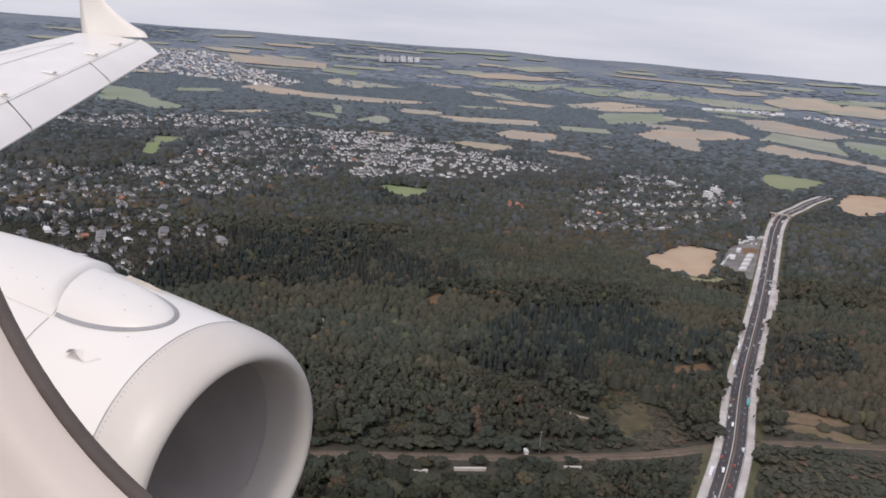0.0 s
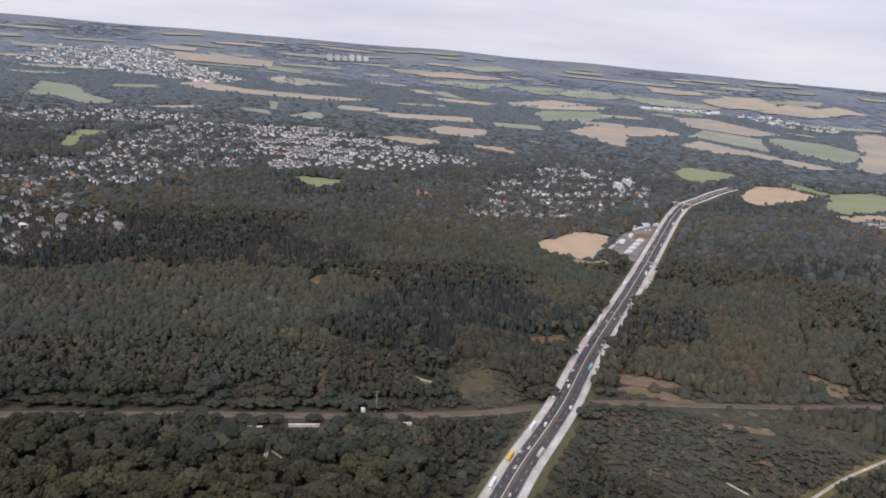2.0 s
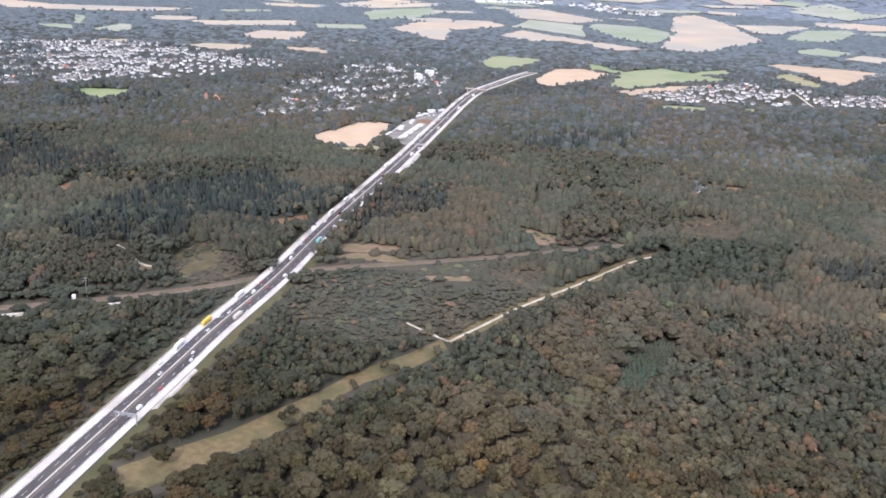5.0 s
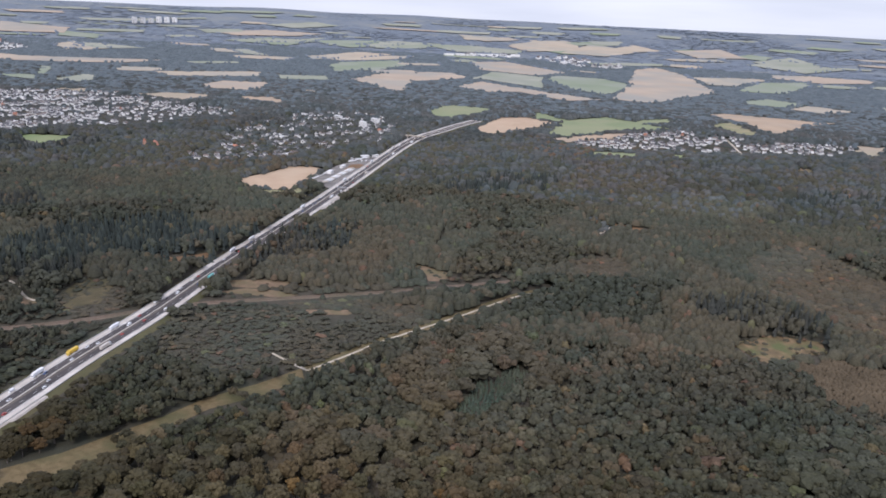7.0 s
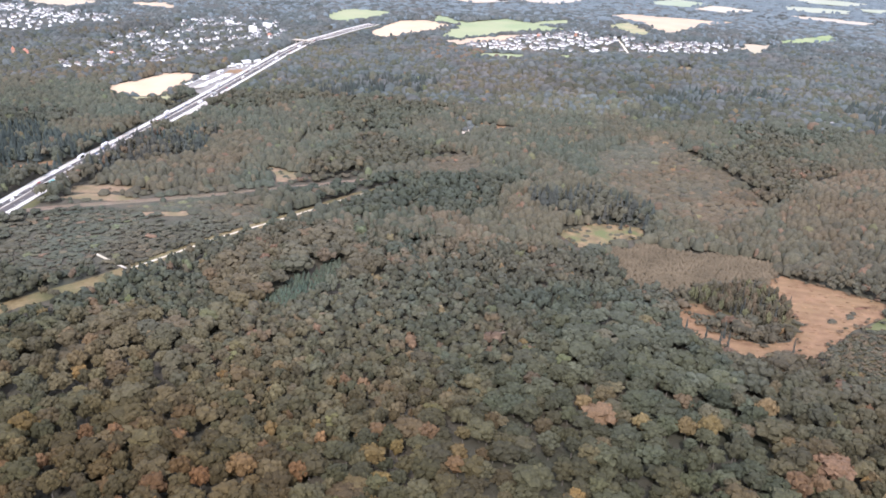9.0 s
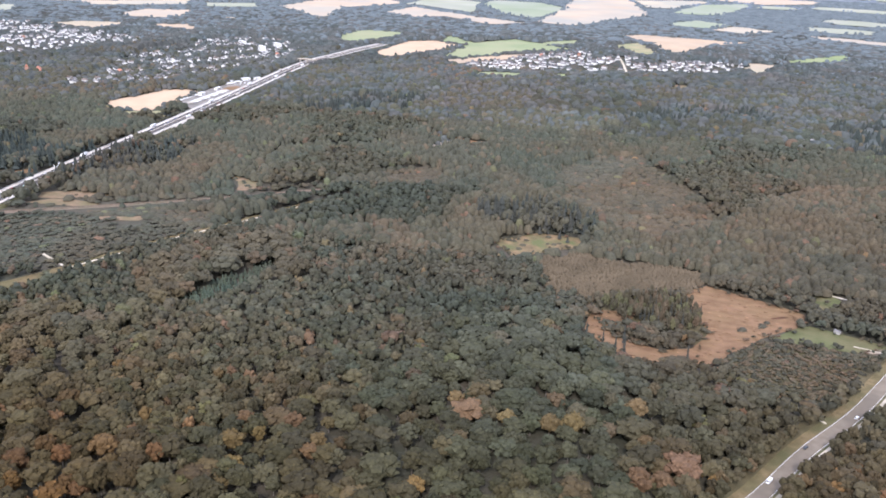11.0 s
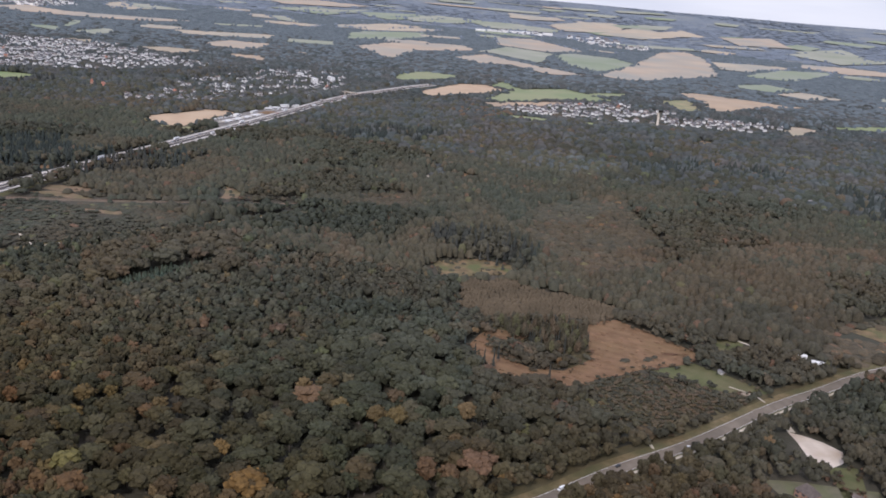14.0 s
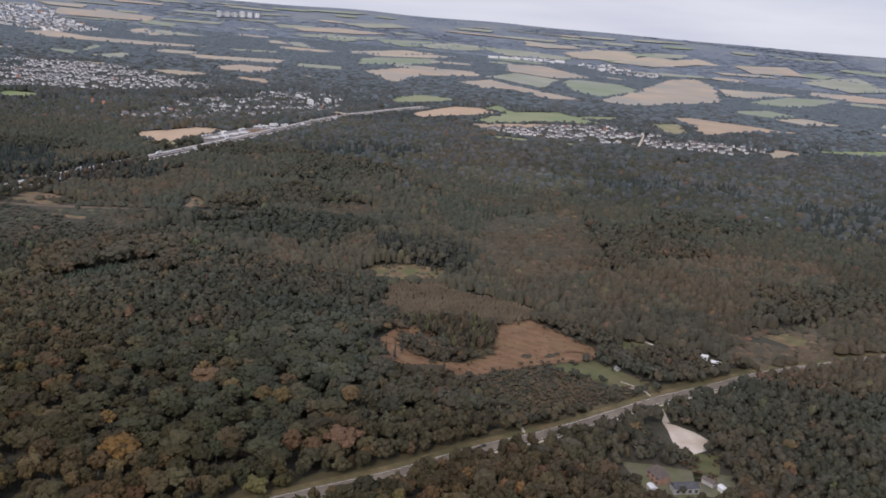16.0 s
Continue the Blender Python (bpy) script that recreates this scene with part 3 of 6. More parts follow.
field("meadow", [(1575, 3354), (1723, 3406), (1764, 3301), (1584, 3225)])
field("hay", [(639, 3072), (792, 3264), (989, 3164), (847, 2960), (672, 2937)])
field("stubble", [(-316, 2654), (-250, 2787), (-201, 2601), (-264, 2512)])
field("meadow", [(127, 3059), (289, 3221), (466, 3133), (340, 2921)])
field("stubble", [(400, 2561), (584, 2766), (706, 2712), (554, 2526), (399, 2439)])
field("hay", [(884, 3169), (1112, 3122), (1264, 2959), (1197, 2844), (967, 2873)])
field("stubble", [(1154, 3622), (1347, 3529), (1286, 3360), (1131, 3389)])
field("meadow", [(466, 3178), (675, 3227), (718, 3118), (503, 2989)])
field("stubble", [(83, 2741), (158, 2732), (188, 2603), (116, 2619)])
field("hay", [(2, 3477), (173, 3551), (191, 3423), (49, 3326)])
field("stubble", [(1434, 3436), (1606, 3446), (1623, 3278), (1392, 3219)])
field("meadow", [(1330, 3069), (1497, 3058), (1648, 2986), (1580, 2858), (1388, 2869)])
field("hay", [(1717, 3426), (1881, 3428), (1788, 3252), (1670, 3233)])
field("stubble", [(-748, 3420), (-498, 3313), (-505, 3148), (-689, 3254)])
field("meadow", [(-477, 3177), (-292, 3078), (-298, 2932), (-427, 2983)])
field("hay", [(-359, 2786), (-221, 2746), (-103, 2656), (-225, 2582)])
field("scrub", [(113, 411), (142, 458), (140, 431), (122, 404)])

# far strips of farmland between the woods of the hills
fr = random.Random(4)
placed = []
while len(placed) < 330:
    r, a = fr.uniform(1900, 4550), radians(fr.uniform(25, 118))
    x, y = CX + r * math.cos(a), CY + r * math.sin(a)
    half_l, half_w = fr.uniform(45, 170), fr.uniform(18, 60)
    centres = [(sum(p[0] for p in f[1]) / len(f[1]), sum(p[1] for p in f[1]) / len(f[1])) for f in FIELDS]
    if any(math.hypot(x - cx, y - cy) < half_l + 85 for cx, cy in centres) or any(inside(np.array([x]), np.array([y]), poly)[0] for poly in SETTLED):
        placed.append(0)
        continue
    placed.append(1)
    turn = a + math.pi / 2 + fr.uniform(-0.45, 0.45)
    corners = []
    for u, v in ((-1, -1), (-0.1, -1.15), (1, -0.8), (0.85, 0.9), (0.1, 1.1), (-0.9, 0.8)):
        u, v = u * half_l * fr.uniform(0.85, 1.15), v * half_w * fr.uniform(0.8, 1.2)
        corners.append((x + u * math.cos(turn) - v * math.sin(turn), y + u * math.sin(turn) + v * math.cos(turn)))
    field(fr.choice(["stubble", "stubble", "hay", "meadow"] if r < 3300 else ["hay", "hay", "meadow", "stubble"]), corners)

# ---- motorway ----
MOTORWAY = spline([(-150, -320), (-60, -122), (10, 30), (60, 140), (92, 212), (123, 282), (142, 326), (176, 397), (215, 491), (280, 633), (326, 736), (384, 868), (432, 975), (473, 1052), (518, 1109), (559, 1162), (606, 1214)])
LANE = spline([(60, -330), (200, -210), (330, -100), (440, -32), (480, -8), (519, 12), (550, 27), (587, 49), (630, 71), (685, 105), (722, 124), (760, 144), (814, 164), (900, 192), (1010, 220), (1150, 240)])
RAILWAY = spline([(-160, 345), (-49, 361), (10, 368), (65, 374), (127, 386), (170, 401), (207, 410), (277, 415), (351, 422), (444, 435), (544, 446), (634, 452), (760, 455)])
TRACK = spline([(265, 297), (288, 314), (313, 333), (340, 350), (371, 369), (417, 399), (447, 411)])
SPUR = spline([(246, 323), (256, 309), (265, 297)])
TRACK_B = spline([(684, 107), (684, 96), (683, 82)], 3)
TRACK_C = spline([(610, 62), (609, 70), (604, 82)], 3)
TRACK_D = spline([(684, 109), (681, 118), (672, 126)], 3)
TRACK_Y = spline([(70, 466), (79, 452), (86, 436), (95, 425), (110, 423)], 4)
PATH_F = spline([(11, 346), (15, 334), (15, 317)], 3)
PATH_K = spline([(17, 330), (22, 325), (31, 314)], 3)
TRACK_H = spline([(696, 192), (700, 188), (706, 181), (713, 173)], 3)
PATH_G = spline([(-75, 500), (-68, 530), (-72, 560), (-66, 590)])
STREET = spline([(946, 1000), (934, 965), (923, 936), (906, 892)])
RIDES = [spline([(476, 640), (472, 596), (456, 567), (446, 500)]), spline([(549, 660), (560, 610), (573, 579), (590, 560)]), spline([(407, 580), (385, 505), (402, 475)])]

motorway = tagged(new("motorway"), "dark asphalt motorway with bright new concrete strips on both sides", "road", kind="structure")
LIFT = 1.8
ribbon("carriageway", MOTORWAY, [(-6.3, 0), (6.3, 0)], [M_ASPHALT], motorway, LIFT)
ribbon("concrete_strip", MOTORWAY, [(-10.2, 0.0), (-10.0, 0.10), (-6.3, 0.05)], [M_CONCRETE, M_CONCRETE], motorway, LIFT)
ribbon("concrete_strip", MOTORWAY, [(6.3, 0.05), (9.8, 0.10), (10.0, 0.0)], [M_CONCRETE, M_CONCRETE], motorway, LIFT)
ribbon("central_barrier", MOTORWAY, [(-1.05, 0), (-0.9, 0.45), (-0.6, 0.45), (-0.45, 0)], [M_BARRIER] * 3, motorway, LIFT)
ribbon("median_strip", MOTORWAY, [(0.3, 0.02), (1.0, 0.02)], [M_OLD_ASPHALT], motorway, LIFT)
for o in (-6.0, 5.9):
    ribbon("edge_line", MOTORWAY, [(o - 0.1, 0.04), (o + 0.1, 0.04)], [M_MARK], motorway, LIFT)
ribbon("guard_rail", MOTORWAY, [(-10.35, 0.0), (-10.35, 0.55), (-10.25, 0.55), (-10.25, 0)], [M_STEEL] * 3, motorway, LIFT)
ribbon("guard_rail", MOTORWAY, [(10.25, 0.0), (10.25, 0.55), (10.35, 0.55), (10.35, 0)], [M_STEEL] * 3, motorway, LIFT)
BRIDGE_Y = (392, 412)
low = [p for p in MOTORWAY if p[1] < BRIDGE_Y[0]]
high = [p for p in MOTORWAY if p[1] > BRIDGE_Y[1]]
for seg in (low, high):
    ribbon("embankment", seg, [(-15, -LIFT - 0.1), (-10.5, -0.06), (10.5, -0.06), (15, -LIFT - 0.1)], [M_VERGE, M_VERGE, M_VERGE], motorway, LIFT)
span = [low[-1]] + [p for p in MOTORWAY if BRIDGE_Y[0] <= p[1] <= BRIDGE_Y[1]] + [high[0]]
ribbon("bridge_deck", span, [(-10.5, -0.7), (-10.5, -0.06), (10.5, -0.06), (10.5, -0.7), (-10.5, -0.7)], [M_CONCRETE] * 4, motorway, LIFT)


def along(line, s):
    """Place and heading s metres along a line."""
    for (ax, ay), (bx, by) in zip(line[:-1], line[1:]):
        d = math.hypot(bx - ax, by - ay)
        if s <= d:
            return ax + (bx - ax) * s / d, ay + (by - ay) * s / d, math.degrees(math.atan2(by - ay, bx - ax))
        s -= d
    return None


# lane dashes, as one part
def dashes(name, line, off, lift, length, gap, width, parent):
    bm = bmesh.new()
    s = 0.0
    while True:
        a, b = along(line, s), along(line, s + length)
        if not a or not b:
            break
        nx, ny = math.sin(radians(a[2])), -math.cos(radians(a[2]))
        q = [(a[0] + nx * (off - width), a[1] + ny * (off - width)), (a[0] + nx * (off + width), a[1] + ny * (off + width)),
             (b[0] + nx * (off + width), b[1] + ny * (off + width)), (b[0] + nx * (off - width), b[1] + ny * (off - width))]
        bm.faces.new([bm.verts.new((x, y, tz(x, y) + lift)) for x, y in q])
        s += length + gap
    tagged(part(name, bm, M_MARK, parent), kind="stuff")


for o in (-3.6, 3.7):
    dashes("lane_dashes", MOTORWAY, o, LIFT + 0.05, 3.0, 6.5, 0.06, motorway)

lane = tagged(new("country_road"), "grey worn two-lane asphalt road through the forest", "road", kind="structure")
ribbon("carriageway", LANE, [(-3.2, 0), (3.2, 0)], [M_OLD_ASPHALT], lane, 0.5)
ribbon("verge", LANE, [(-12.5, -0.33), (-7.5, -0.25), (-3.2, -0.02)], [FIELD_MATERIALS["scrub"][0], FIELD_MATERIALS["grassway"][0]], lane, 0.5)
ribbon("cycle_path", LANE, [(4.2, 0.02), (5.6, 0.02)], [M_GRAVEL], lane, 0.5)
ribbon("verge", LANE, [(3.2, -0.02), (4.2, -0.02), (5.6, -0.04), (10.0, -0.33)], [M_VERGE, M_VERGE, FIELD_MATERIALS["scrub"][0]], lane, 0.5)
for o in (-2.9, 2.9):
    ribbon("edge_line", LANE, [(o - 0.07, 0.03), (o + 0.07, 0.03)], [M_MARK], lane, 0.5)

railway = tagged(new("railway"), "brown ballast railway bed crossing under the motorway", "railway", kind="structure")
ribbon("ballast_bed", RAILWAY, [(-3.6, -0.2), (-2.3, 0.25), (2.3, 0.25), (3.6, -0.2)], [M_BALLAST] * 3, railway, 0.3)
for o in (-1.9, -1.0, 1.0, 1.9):
    ribbon("rail", RAILWAY, [(o - 0.06, 0.25), (o - 0.06, 0.38), (o + 0.06, 0.38), (o + 0.06, 0.25)], [M_RAIL] * 3, railway, 0.3)
for line, w, what in ((TRACK, 0.95, "forest_track"), (SPUR, 0.9, "forest_track"), (TRACK_B, 1.8, "farm_track"), (TRACK_C, 0.8, "forest_track"), (TRACK_D, 0.5, "farm_track"), (PATH_K, 0.6, "forest_track"), (TRACK_Y, 1.0, "forest_track"), (PATH_F, 1.1, "forest_track"), (PATH_G, 0.9, "forest_track"), (TRACK_H, 0.9, "farm_track")):
    tagged(ribbon(what, line, [(-w, 0), (0, 0.05), (w, 0)], [M_GRAVEL] * 2, None, 0.35), "pale gravel track through the forest", "track", "forest tracks", "structure")
tagged(ribbon("track_verge", TRACK, [(-5.5, -0.12), (4.6, -0.12)], [FIELD_MATERIALS["grassway"][0]], None, 0.35), "dry grass beside the gravel track", "verge", kind="structure")
tagged(ribbon("village_street", STREET, [(-1.7, 0), (1.7, 0)], [M_GRAVEL], None, 0.6), "pale village street between houses", "road", kind="structure")

SERVICE = [(296, 772), (321, 838), (350, 884), (376, 912), (404, 920), (378, 872), (340, 790), (318, 735), (306, 758)]
bm = bmesh.new()
bm.faces.new([bm.verts.new((x, y, tz(x, y) + 1.2)) for x, y in SERVICE])
ext = bmesh.ops.extrude_face_region(bm, geom=bm.faces[:])
for v in ext["geom"]:
    if isinstance(v, bmesh.types.BMVert):
        v.co.z -= 2.0
bmesh.ops.recalc_face_normals(bm, faces=bm.faces)
tagged(link_bm("works_yard", bm, material("yard_surface", (0.185, 0.17, 0.152), (0.27, 0.245, 0.22), 0.08, 0.9, bump=0.3, fine=3, c=(0.145, 0.135, 0.122), big=0.05)), "pale paved lorry park beside the motorway", "yard", kind="structure")

bm = bmesh.new()
bm.faces.new([bm.verts.new((x, y, tz(x, y) + 1.25)) for x, y in ((340, 836), (352, 866), (364, 868), (368, 862), (352, 828))])
tagged(link_bm("dirt_patch", bm, FIELD_MATERIALS["felled"][0]), "brown bare earth in the middle of the lorry park", "ground", kind="structure")

# bays of fresh concrete along the edge of the works, with tapered ends
for s0, s1, w in ((626, 668, 2.2), (860, 938, 2.0), (1068, 1148, 3.0)):
    ss = np.arange(s0, s1, 3.0)
    bm = bmesh.new()
    last = None
    for s in ss:
        x, y, head = along(MOTORWAY, s)
        nx, ny = math.sin(radians(head)), -math.cos(radians(head))
        grow = w * (0.55 + 0.45 * ((int(s / 9) * 7919) % 5) / 4) * min(1, (s - s0) / 3 + 0.2, (s1 - s) / 3 + 0.2)
        cur = [bm.verts.new((x + nx * o, y + ny * o, tz(x, y) + LIFT + h)) for o, h in ((9.9, 0.02), (9.95 + grow, -0.03), (10.6 + grow, -0.8))]
        if last:
            for j in (0, 1):
                bm.faces.new((last[j], last[j + 1], cur[j + 1], cur[j]))
        last = cur
    part("works_bay", bm, M_CONCRETE, motorway)

# ---- forest ----
rng = np.random.default_rng(5)
MIDWAY = [(262, 594), (326, 736), (384, 868), (473, 1052)]
HALF_COVERED = [(480, 1062), (518, 1109), (559, 1162), (606, 1214)]
COVERED = [(180, 408), (207, 472), (232, 528), (262, 594)]   # where tall trees close in on the motorway


def ico():
    p = (1 + 5 ** 0.5) / 2
    v = np.array([(-1, p, 0), (1, p, 0), (-1, -p, 0), (1, -p, 0), (0, -1, p), (0, 1, p), (0, -1, -p), (0, 1, -p), (p, 0, -1), (p, 0, 1), (-p, 0, -1), (-p, 0, 1)], float)
    v /= np.linalg.norm(v[0])
    f = np.array([(0, 11, 5), (0, 5, 1), (0, 1, 7), (0, 7, 10), (0, 10, 11), (1, 5, 9), (5, 11, 4), (11, 10, 2), (10, 7, 6), (7, 1, 8), (3, 9, 4), (3, 4, 2), (3, 2, 6), (3, 6, 8), (3, 8, 9), (4, 9, 5), (2, 4, 11), (6, 2, 10), (8, 6, 7), (9, 8, 1)])
    return v, f


def join(pieces):
    vs, fs, ks, n = [], [], [], 0
    for v, f, k in pieces:
        vs.append(v)
        fs.append(f + n)
        ks.append(np.full(len(f), k))
        n += len(v)
    return np.vstack(vs), np.vstack(fs), np.concatenate(ks)


def lump(cx, cy, cz, r, squash=0.8, cap=False):
    """An uneven clump of foliage; cap leaves its underside off."""
    v, f = ico()
    if cap:
        tip = rng.uniform(0, 6.28, 2)
        spin = np.array(Euler((tip[0], tip[1], 0)).to_matrix())
        v = v @ spin.T
        f = f[v[f][:, :, 2].mean(axis=1) > -0.32]
    v = v * (1 + rng.uniform(-0.2, 0.2, (len(v), 1))) * r
    v[:, 2] *= squash
    a = rng.uniform(0, 6.28)
    c, s = math.cos(a), math.sin(a)
    v = np.c_[v[:, 0] * c - v[:, 1] * s, v[:, 0] * s + v[:, 1] * c, v[:, 2]]
    return v + (cx, cy, cz), f, 0


def sprays(n, size, centres):
    """Small leaf sprays, each a bent pair of triangles, over the outside of the crown's clumps."""
    vs, fs = [], []
    for i in range(n):
        cx, cy, cz, r = centres[i % len(centres)]
        d = rng.normal(size=3)
        d[2] = abs(d[2]) * 0.9 + 0.05
        d /= np.linalg.norm(d)
        p = np.array((cx, cy, cz)) + d * r * (1.0, 1.0, 0.85) * rng.uniform(0.92, 1.18)
        u = np.cross(d, rng.normal(size=3))
        u /= np.linalg.norm(u)
        u = u + d * rng.uniform(-0.8, 0.8)
        u /= np.linalg.norm(u)
        w = np.cross(d, u) + d * rng.uniform(-1.5, 1.5)
        w /= np.linalg.norm(w)
        s = size * rng.uniform(0.7, 1.3)
        k = len(vs)
        vs += [p - u * s, p + w * s * 0.8, p + u * s, p - w * s * 0.8 + d * 0.15 * s]
        fs += [(k, k + 2, k + 1), (k, k + 3, k + 2)]
    return np.array(vs), np.array(fs), 2


def trunk(h, r):
    a = np.arange(5) * 2 * math.pi / 5
    v = np.vstack([np.c_[np.cos(a) * r, np.sin(a) * r, np.zeros(5)], np.c_[np.cos(a) * r * 0.5, np.sin(a) * r * 0.5, np.full(5, h)]])
    f = []
    for i in range(5):
        j = (i + 1) % 5
        f += [(i, j, 5 + j), (i, 5 + j, 5 + i)]
    return v, np.array(f), 1


def broadleaf(lod):
    """A crown of unit radius on a trunk; the top at about 2.3."""
    if lod < 2:
        # a core under many small puffs of leaves, wider than high, heaped towards the top
        cs = []
        count = 15 if lod == 0 else 7
        for i in range(count):
            a = i * 2.4 + rng.uniform(-0.5, 0.5)
            up = 1 - (i + 0.5) / count * 1.12
            d = 0.70 * math.sqrt(max(0.02, 1 - up * abs(up))) * rng.uniform(0.8, 1.12)
            cs.append((math.cos(a) * d, math.sin(a) * d, 1.30 + 0.62 * up * rng.uniform(0.85, 1.1), (0.32 if lod == 0 else 0.44) * rng.uniform(0.7, 1.25)))
        puffs = [lump(*c, 0.95, cap=True) for c in cs]
        return join([lump(0, 0, 1.25, 0.70, 0.95, cap=True)] + puffs + ([sprays(60, 0.13, cs), trunk(1.2, 0.07)] if lod == 0 else [sprays(10, 0.22, cs)]))
    if lod == 2:
        a = rng.uniform(0, 6.28)
        cs = [(math.cos(a) * 0.32, math.sin(a) * 0.32, 1.15, 0.62), (-math.cos(a) * 0.3, -math.sin(a) * 0.3, 1.45, 0.6)]
        return join([lump(*c, 1.0, cap=True) for c in cs] + [sprays(8, 0.32, cs)])
    n = 5 if lod == 3 else 4
    a = np.arange(n) * 2 * math.pi / n + rng.uniform(0, 1)
    r1, r2 = rng.uniform(0.8, 1.15, n), rng.uniform(0.45, 0.75, n)
    v = np.vstack([np.c_[np.cos(a) * r1, np.sin(a) * r1, np.full(n, 0.5)], np.c_[np.cos(a + 0.5) * r2, np.sin(a + 0.5) * r2, rng.uniform(1.5, 1.9, n)], [[0, 0, 2.1]]])
    f = []
    for i in range(n):
        j = (i + 1) % n
        f += [(i, j, n + i), (j, n + j, n + i), (n + i, n + j, 2 * n)]
    return v, np.array(f), np.zeros(3 * n, int)


def conifer(lod):
    tiers, n = ((8, 7), (5, 7), (3, 6), (1, 5), (1, 4))[lod]
    ps = []
    for t in range(tiers):
        z0, z1 = 0.5 + t * 1.9 / tiers, 0.5 + (t + 1.35) * 1.9 / tiers
        r = 0.66 * (1 - t / tiers * 0.78)
        a = np.arange(n) * 2 * math.pi / n + rng.uniform(0, 1)
        rr = r * rng.uniform(0.45, 1.3, n)
        v = np.vstack([np.c_[np.cos(a) * rr, np.sin(a) * rr, z0 - 0.12 * rng.uniform(0, 1, n)], [[0, 0, z1]]])
        ps.append((v, np.array([(i, (i + 1) % n, n) for i in range(n)]), 0))
    if lod == 0:
        ps.append(trunk(0.8, 0.07))
    return join(ps)


def noise_field(x, y, scale, seed):
    """Smooth noise from -1 to 1 at many points, by sums of sines."""
    g = np.random.default_rng(seed)
    out = np.zeros(len(x))
    for _ in range(6):
        a, w, p = g.uniform(0, 6.28), g.uniform(0.6, 1.8) / scale, g.uniform(0, 6.28)
        out += np.sin((x * math.cos(a) + y * math.sin(a)) * w * 6.28 + p)
    return out / 2.6


def plant(name, label, x, y, size, height, species, lod, lift=0.0):
    """Join trees into one mesh. species picks the leaf material."""
    V, F, K, S, T, n = [], [], [], [], [], 0
    away = off_path(x, y)
    near = np.clip((430 - away) / 210, 0, 1)
    single = np.clip((520 - away) / 300, 0.28, 1)   # single trees stand out only close by
    st = stand_of(x, y)
    hue = 0.20 + 0.31 * near * np.clip((x - 60) / 220, 0.25, 1) + STAND_HUE[st] * np.clip(1.5 - away / 900, 0.35, 1) + 0.14 * noise_field(x, y, 110, 61) + rng.normal(0, 0.12, len(x)) * single
    # leaves painted darker near the flight path and in the west, matching the view
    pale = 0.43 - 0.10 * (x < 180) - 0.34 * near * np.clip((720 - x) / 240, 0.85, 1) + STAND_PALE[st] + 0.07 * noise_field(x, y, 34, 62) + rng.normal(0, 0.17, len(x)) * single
    for poly, brown, light, *_ in ZONES:
        ins = inside(x + 9 * noise_field(x, y, 40, 81), y + 9 * noise_field(x, y, 40, 82), poly)
        hue[ins] += brown
        pale[ins] += light
    # crowns turn bluer away from the flight path, imitating air haze
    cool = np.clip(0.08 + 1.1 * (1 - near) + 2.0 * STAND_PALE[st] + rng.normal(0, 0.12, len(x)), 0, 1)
    hue, pale = np.clip(hue, 0, 1), np.clip(pale, 0, 1)
    variants = ([broadleaf(lod) for _ in range(6)], [conifer(lod) for _ in range(3)])
    pick = rng.integers(0, 6, len(x))
    ang = rng.uniform(0, 6.28, len(x))
    z = terrain(x, y)
    far = np.hypot(x - CX, y - CY)
    for kind in (0, 1):
        for vi, (v, f, k) in enumerate(variants[kind]):
            needle = (species == 5) | (species == 12)
            sel = np.where(needle & (pick % 3 == vi) if kind else ~needle & (pick == vi))[0]
            if not len(sel):
                continue
            c, s = np.cos(ang[sel])[:, None], np.sin(ang[sel])[:, None]
            sx = size[sel][:, None]
            vx = (v[:, 0] * c - v[:, 1] * s) * sx + x[sel][:, None]
            vy = (v[:, 0] * s + v[:, 1] * c) * sx + y[sel][:, None]
            vz = v[:, 2] * height[sel][:, None] + z[sel][:, None] + lift
            V.append(np.stack([vx, vy, vz], -1).reshape(-1, 3))
            F.append((f[None] + (np.arange(len(sel)) * len(v))[:, None, None] + n).reshape(-1, 3))
            K.append(np.where(k[None] == 1, 7, species[sel][:, None]).reshape(-1))
            S.append(np.tile((k == 0) & (kind == 0) & (lod > 1), len(sel)))
            highlights = np.zeros(len(v))
            highlights[np.unique(f[k == 2])] = 0.17      # sunlit highlights on the crowns painted in: outer sprays made paler
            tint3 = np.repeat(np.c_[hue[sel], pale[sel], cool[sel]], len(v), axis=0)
            tint3[:, 1] += np.tile(highlights, len(sel))
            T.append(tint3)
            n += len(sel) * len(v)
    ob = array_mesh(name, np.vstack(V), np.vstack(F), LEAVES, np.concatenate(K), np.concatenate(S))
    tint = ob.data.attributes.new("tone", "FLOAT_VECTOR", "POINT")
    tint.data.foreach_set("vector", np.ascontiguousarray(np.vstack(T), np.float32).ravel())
    return tagged(ob, label, "forest", "woods", "stuff")


PATH_A, PATH_B = (0.0, 0.0), (537.0, -265.0)


def off_path(x, y):
    dx, dy = PATH_B[0] - PATH_A[0], PATH_B[1] - PATH_A[1]
    u = np.clip((x * dx + y * dy) / (dx * dx + dy * dy), 0, 1)
    return np.hypot(x - u * dx, y - u * dy)


def scatter(step, x0, x1, y0, y1):
    gx, gy = np.meshgrid(np.arange(x0, x1, step), np.arange(y0, y1, step))
    gx = gx.ravel() + rng.uniform(-0.5, 0.5, gx.size) * step * 0.95
    gy = gy.ravel() + rng.uniform(-0.5, 0.5, gy.size) * step * 0.95
    return gx, gy


